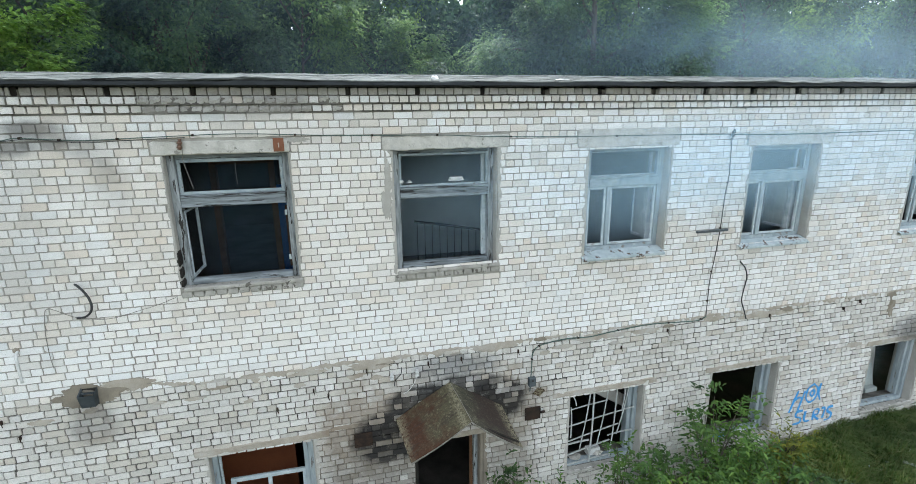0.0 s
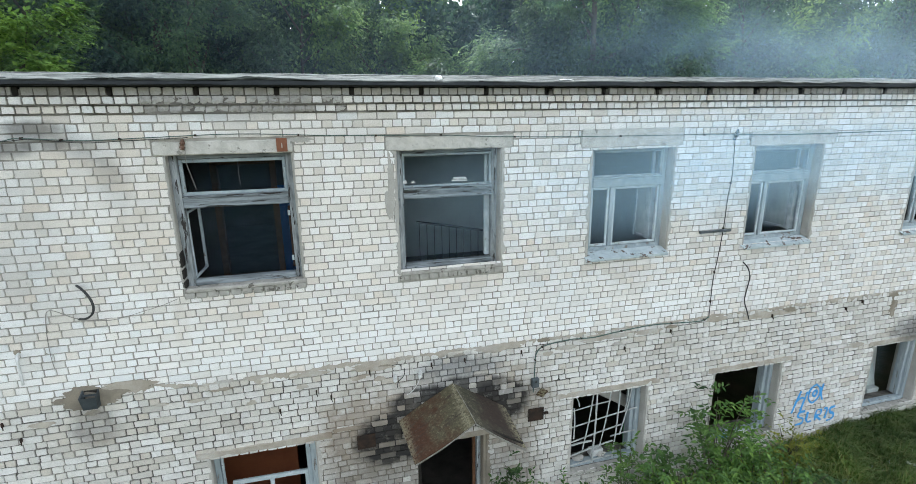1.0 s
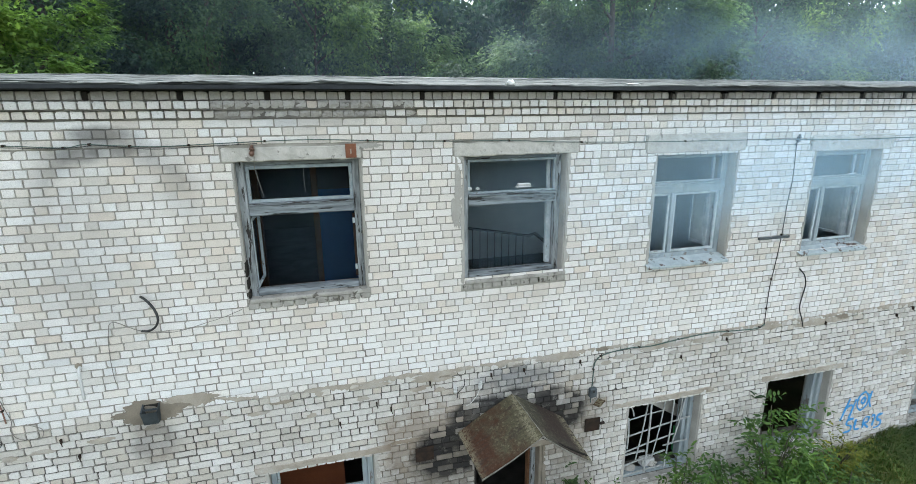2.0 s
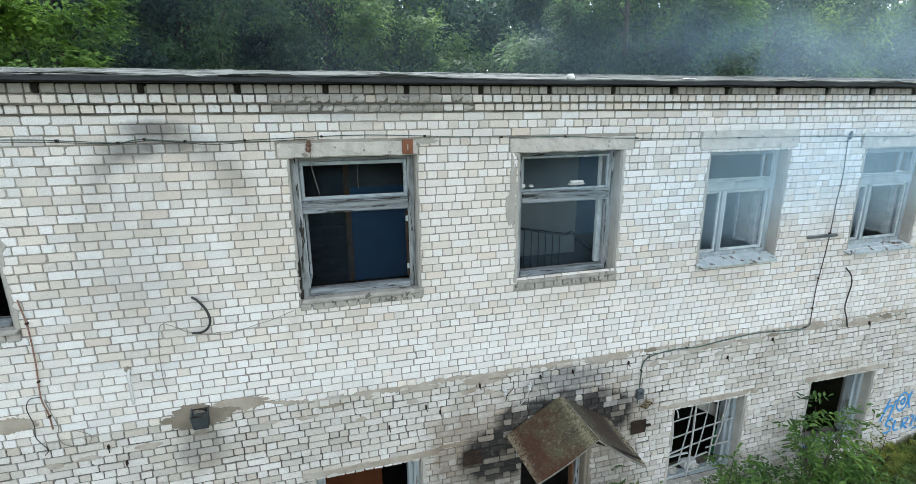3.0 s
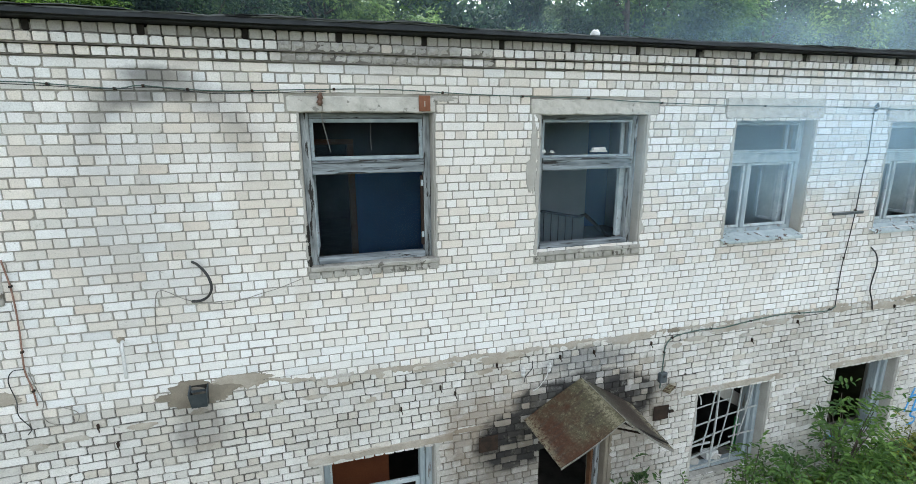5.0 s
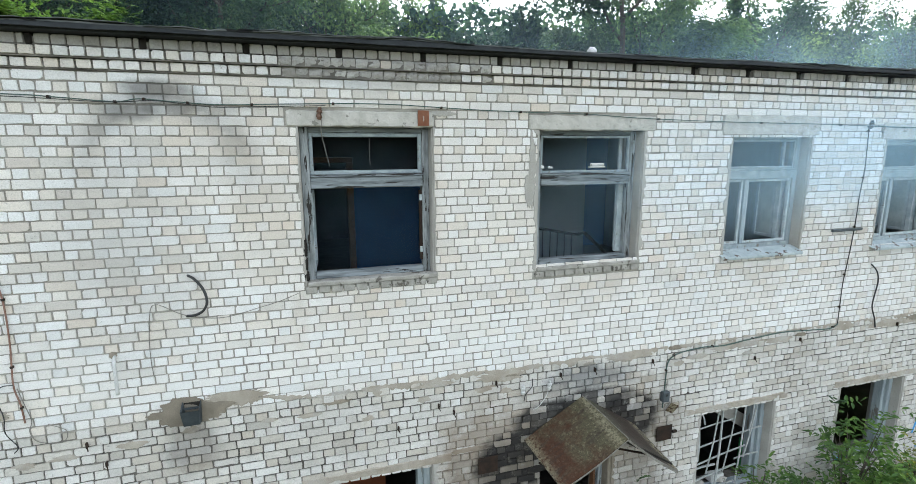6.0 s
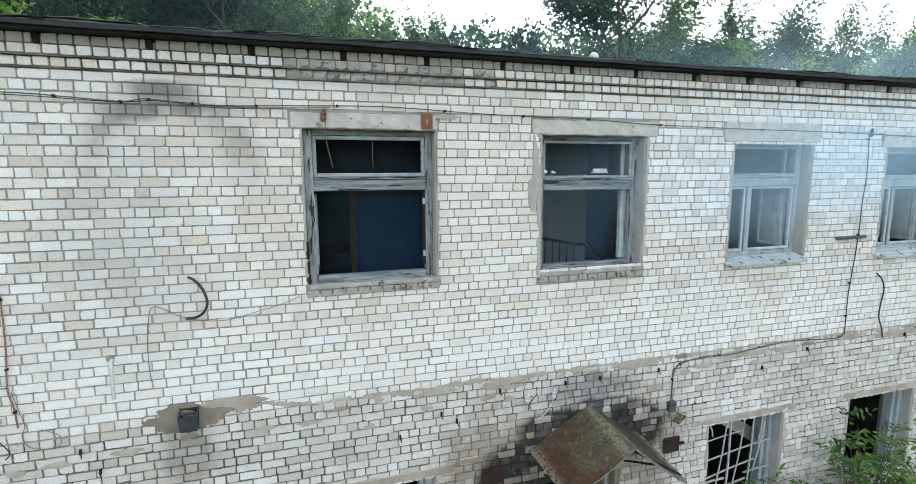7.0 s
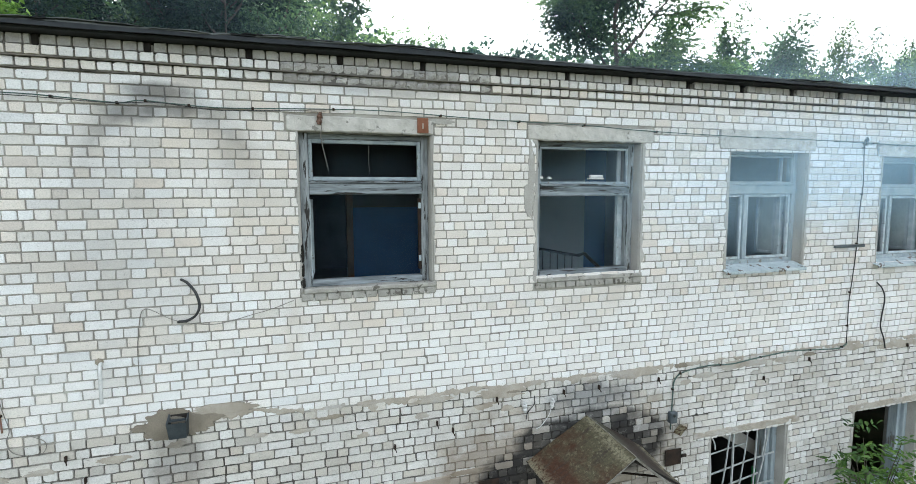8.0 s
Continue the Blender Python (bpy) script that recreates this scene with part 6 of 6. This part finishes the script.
# ---- bricks of the front wall ----
BLOCKED = [(u[0] - u[4] - 0.01, u[1] + u[5] + 0.01, u[3], u[3] + u[6]) for u in UPPER] + [(a - (0.34 if i == 2 else 0.18), b + 0.25, LOW[1], LOW[1] + 0.12) for i, (a, b) in enumerate(LOWER)]
BLOCKED += [(u[0] - 0.02, u[1] + 0.03, u[2] - 0.13, u[2]) for u in UPPER[:3]] + [(DOOR[0] - 0.2, DOOR[1] + 0.2, DOOR[3], DOOR[3] + 0.12)]


def outline(cx, cz, w, h, y, cut, rnd, j):
    """The worn outline of a brick face, anticlockwise from its lower left: rounded corners, wavering long edges."""
    m = 2 if w > 0.18 else 1
    out = []
    for k, (sx, sz) in enumerate(((-1, -1), (1, -1), (1, 1), (-1, 1))):
        c = min(cut * rnd.uniform(0.5, 1.2) * (rnd.uniform(1.5, 3.5) if rnd.random() < 0.13 else 1.0), 0.3 * w, 0.3 * h)
        x, z = cx + sx * (w / 2 + rnd.uniform(-j, j)), cz + sz * (h / 2 + rnd.uniform(-j, j))
        p, q = (x - sx * c, z), (x, z - sz * c)
        out += [p, q] if sx * sz < 0 else [q, p]
        if k % 2 == 0:
            for i in range(m):
                f = -sx * (2 * (i + 1) / (m + 1) - 1)
                out.append((cx + f * w / 2, cz + sz * (h / 2 + rnd.uniform(-1.3, 0.9) * j)))
    return [(a, y, b) for a, b in out]


def brick_geo(cx, cz, w, h, y, back, rnd, worn):
    """Vertices and faces of one brick front: face, rounded rim and sides back into the joint."""
    yy = y + rnd.uniform(-0.0025, 0.002)
    f = outline(cx, cz, w - 0.005, h - 0.005, yy, 0.005 * worn, rnd, 0.0024 * worn)
    r = [(a + (0.0025 if a > cx else -0.0025), yy + 0.004, c + (0.0025 if c > cz else -0.0025)) for a, _, c in f]
    tilt = rnd.uniform(-0.010, 0.010), rnd.uniform(-0.022, 0.022)
    f = [(a, b + (a - cx) * tilt[0] + (c - cz) * tilt[1], c) for a, b, c in f]
    n = len(f)
    faces = [tuple(range(n))]
    for u in (0, n):
        faces += [(u + (k + 1) % n, u + k, u + n + k, u + n + (k + 1) % n) for k in range(n)]
    return f + r + [(a, back, c) for a, _, c in r], faces


def courses():
    """All bricks as (x, z, width, height, course), cut to fit the openings."""
    rnd = random.Random(11)
    k = -4
    while True:
        zb = 0.07 + 0.1 * k
        if zb > 7.2:
            return
        zc = zb + 0.05
        pitch = 0.26 if k % 2 else 0.13
        if rnd.random() < 0.05:
            pitch = 0.39 - pitch
        x = X0 + (0.0 if k % 2 else 0.065) + rnd.uniform(-0.03, 0.03)
        lower = zb < 3.6
        while x < X1:
            w = pitch
            if rnd.random() < (0.08 if lower else 0.03):
                w = 0.39 - pitch
            w *= rnd.uniform(0.965, 1.035)
            a, b = x, x + w
            x = b
            segs = [(a, b)]
            for o in OPEN + BLOCKED:
                if o[2] + 0.02 < zc < o[3] - 0.001:
                    segs = [s for p, q in segs for s in ((p, min(q, o[0])), (max(p, o[1]), q)) if s[1] - s[0] > 0.035]
            for p, q in segs:
                yield (p + q) / 2, zc, q - p, k
        k += 1


def near(x, z):
    """The stretch of wall that the camera hovers before."""
    return 5.07 < z < 6.77 and (-0.14 < x < 1.21 or -3.4 < x < -1.75)


JOINT = 0.0125
rnd = random.Random(5)
heaps = {"upper": ([], []), "lower": ([], [])}
pieces = []
for cx, cz, w, k in courses():
    if near(cx, cz) and w > 0.11:
        pieces.append((cx, cz, w))
        continue
    up = cz > 3.62
    V, F = heaps["upper" if up else "lower"]
    joint = (JOINT if up else 0.0135) + rnd.uniform(-0.003, 0.006)
    hurt = rnd.random() < (0.008 if up else 0.035)
    v, f = brick_geo(cx, cz + (rnd.uniform(-0.0022, 0.0022) if up else rnd.uniform(-0.004, 0.004)), w - joint, 0.1 - joint - (0.008 if hurt else 0.0), (-0.001 if up else -0.006 + rnd.uniform(-0.004, 0.005)) + (0.006 if hurt else 0.0), 0.014, rnd, ((1.0 if up else 1.25) * rnd.choice((0.6, 0.8, 1.0, 1.2, 1.5))) * (1.6 if hurt else 1.0))
    n = len(V)
    V += v
    F += [tuple(n + i for i in t) for t in f]
for key, (V, F) in heaps.items():
    ob = raw("brickwork", V, F, WHITE_BRICK if key == "upper" else GREY_BRICK, wall_front)
    tagged(ob, "white sand-lime bricks" if key == "upper" else "older greyer bricks with deep joints", kind="stuff")


def rock_geo(cx, cz, w, h, y, back, rnd):
    """A brick whose face has broken off rough, with a ridge across it."""
    nx, nz = 6, 5
    v, f = [], []
    tilt, ridge = rnd.uniform(-0.12, 0.12), rnd.uniform(-0.02, 0.02)
    for j in range(nz):
        for i in range(nx):
            edge = i in (0, nx - 1) or j in (0, nz - 1)
            x, z = (i / (nx - 1) - 0.5) * w, (j / (nz - 1) - 0.5) * h
            d = abs(z - ridge - 0.25 * x) * 0.32 + tilt * x + rnd.uniform(-0.007, 0.009) + (0.008 if edge else 0.0)
            v.append((cx + x + rnd.uniform(-0.003, 0.003), y + max(d, -0.016), cz + z + rnd.uniform(-0.003, 0.003)))
    for j in range(nz - 1):
        for i in range(nx - 1):
            a = j * nx + i
            f += [(a, a + 1, a + nx + 1), (a, a + nx + 1, a + nx)] if (i + j) % 2 else [(a, a + 1, a + nx), (a + 1, a + nx + 1, a + nx)]
    rim = list(range(nx)) + [k * nx + nx - 1 for k in range(1, nz)] + list(range(nx * nz - 2, nx * (nz - 1) - 1, -1)) + [k * nx for k in range(nz - 2, 0, -1)]
    n = len(v)
    v += [(v[k][0], back, v[k][2]) for k in rim]
    m = len(rim)
    f += [(rim[(k + 1) % m], rim[k], n + k, n + (k + 1) % m) for k in range(m)]
    return v, f


# cornice bricks
V, F = [], []
TV, TF = [], []
RV, RF = [], []
for k, out in enumerate((0.04, 0.09, 0.055)):
    x = X0 + 0.05 * k
    while x < X1:
        w = 0.128 * rnd.uniform(0.95, 1.05)
        gap = (0.019, 0.019, 0.014)[k]
        cx = x + w / 2
        a, b = x + 0.0, x + w
        if k == 2:
            mid = round((cx + 2.945) / 0.905) * 0.905 - 2.945
            if a < mid - 0.028 < b:
                b = mid - 0.028
            elif mid - 0.028 <= a < mid + 0.028:
                a = mid + 0.028
        if b - a > 0.035:
            cx, bw = (a + b) / 2, b - a
            if k < 2 and -1.75 < cx < 0.62 and rnd.random() < (0.93 if cx < 0.2 else 0.5):
                v, f = rock_geo(cx, 7.325 + 0.1 * k, bw - 0.008, 0.1 - 0.01, -out + rnd.uniform(-0.008, 0.006), -out + 0.05, rnd)
                n = len(RV)
                RV += v
                RF += [tuple(n + i for i in t) for t in f]
                x += w
                continue
            v, f = brick_geo(cx, 7.325 + 0.1 * k, bw - gap, 0.1 - (0.021 if k < 2 else 0.014), -out + rnd.uniform(-0.004, 0.004) + (rnd.uniform(0, 0.012) if -1.9 < cx < 0.5 and k < 2 else 0.0), -out + 0.05, rnd, 1.3 if -1.9 < cx < 0.5 else 1.1)
            to_v, to_f = (TV, TF) if k == 2 else (V, F)
            n = len(to_v)
            to_v += v
            to_f += [tuple(n + i for i in t) for t in f]
        x += w
tagged(raw("brickwork", V, F, WHITE_BRICK, cornice), "white bricks laid as headers", kind="stuff")
tagged(raw("brickwork", TV, TF, GRIMY_SHADED_BRICK, cornice), "grimy headers, also darkened for the shade under the roof edge", kind="stuff")
tagged(raw("brickwork", RV, RF, GRIMY_SHADED_BRICK, cornice), "weathered headers with rough broken faces", kind="stuff")

# bricks nearest the camera, one by one, on a few shared meshes
shapes = {}
for cx, cz, w in pieces:
    key = (round(w / 0.02), rnd.randrange(3))
    if key not in shapes:
        v, f = brick_geo(0, 0, key[0] * 0.02 - JOINT, 0.1 - JOINT, 0.002, 0.014, rnd, 1.0)
        me = bpy.data.meshes.new("brick")
        me.from_pydata(v, [], f)
        me.materials.append(WHITE_BRICK)
        shapes[key] = me
    ob = new("brick", shapes[key])
    ob.parent = wall_front
    ob.location = (cx, rnd.uniform(-0.004, -0.0015), cz)
    ob.scale = ((w - JOINT) / (key[0] * 0.02 - JOINT), 1, 1)
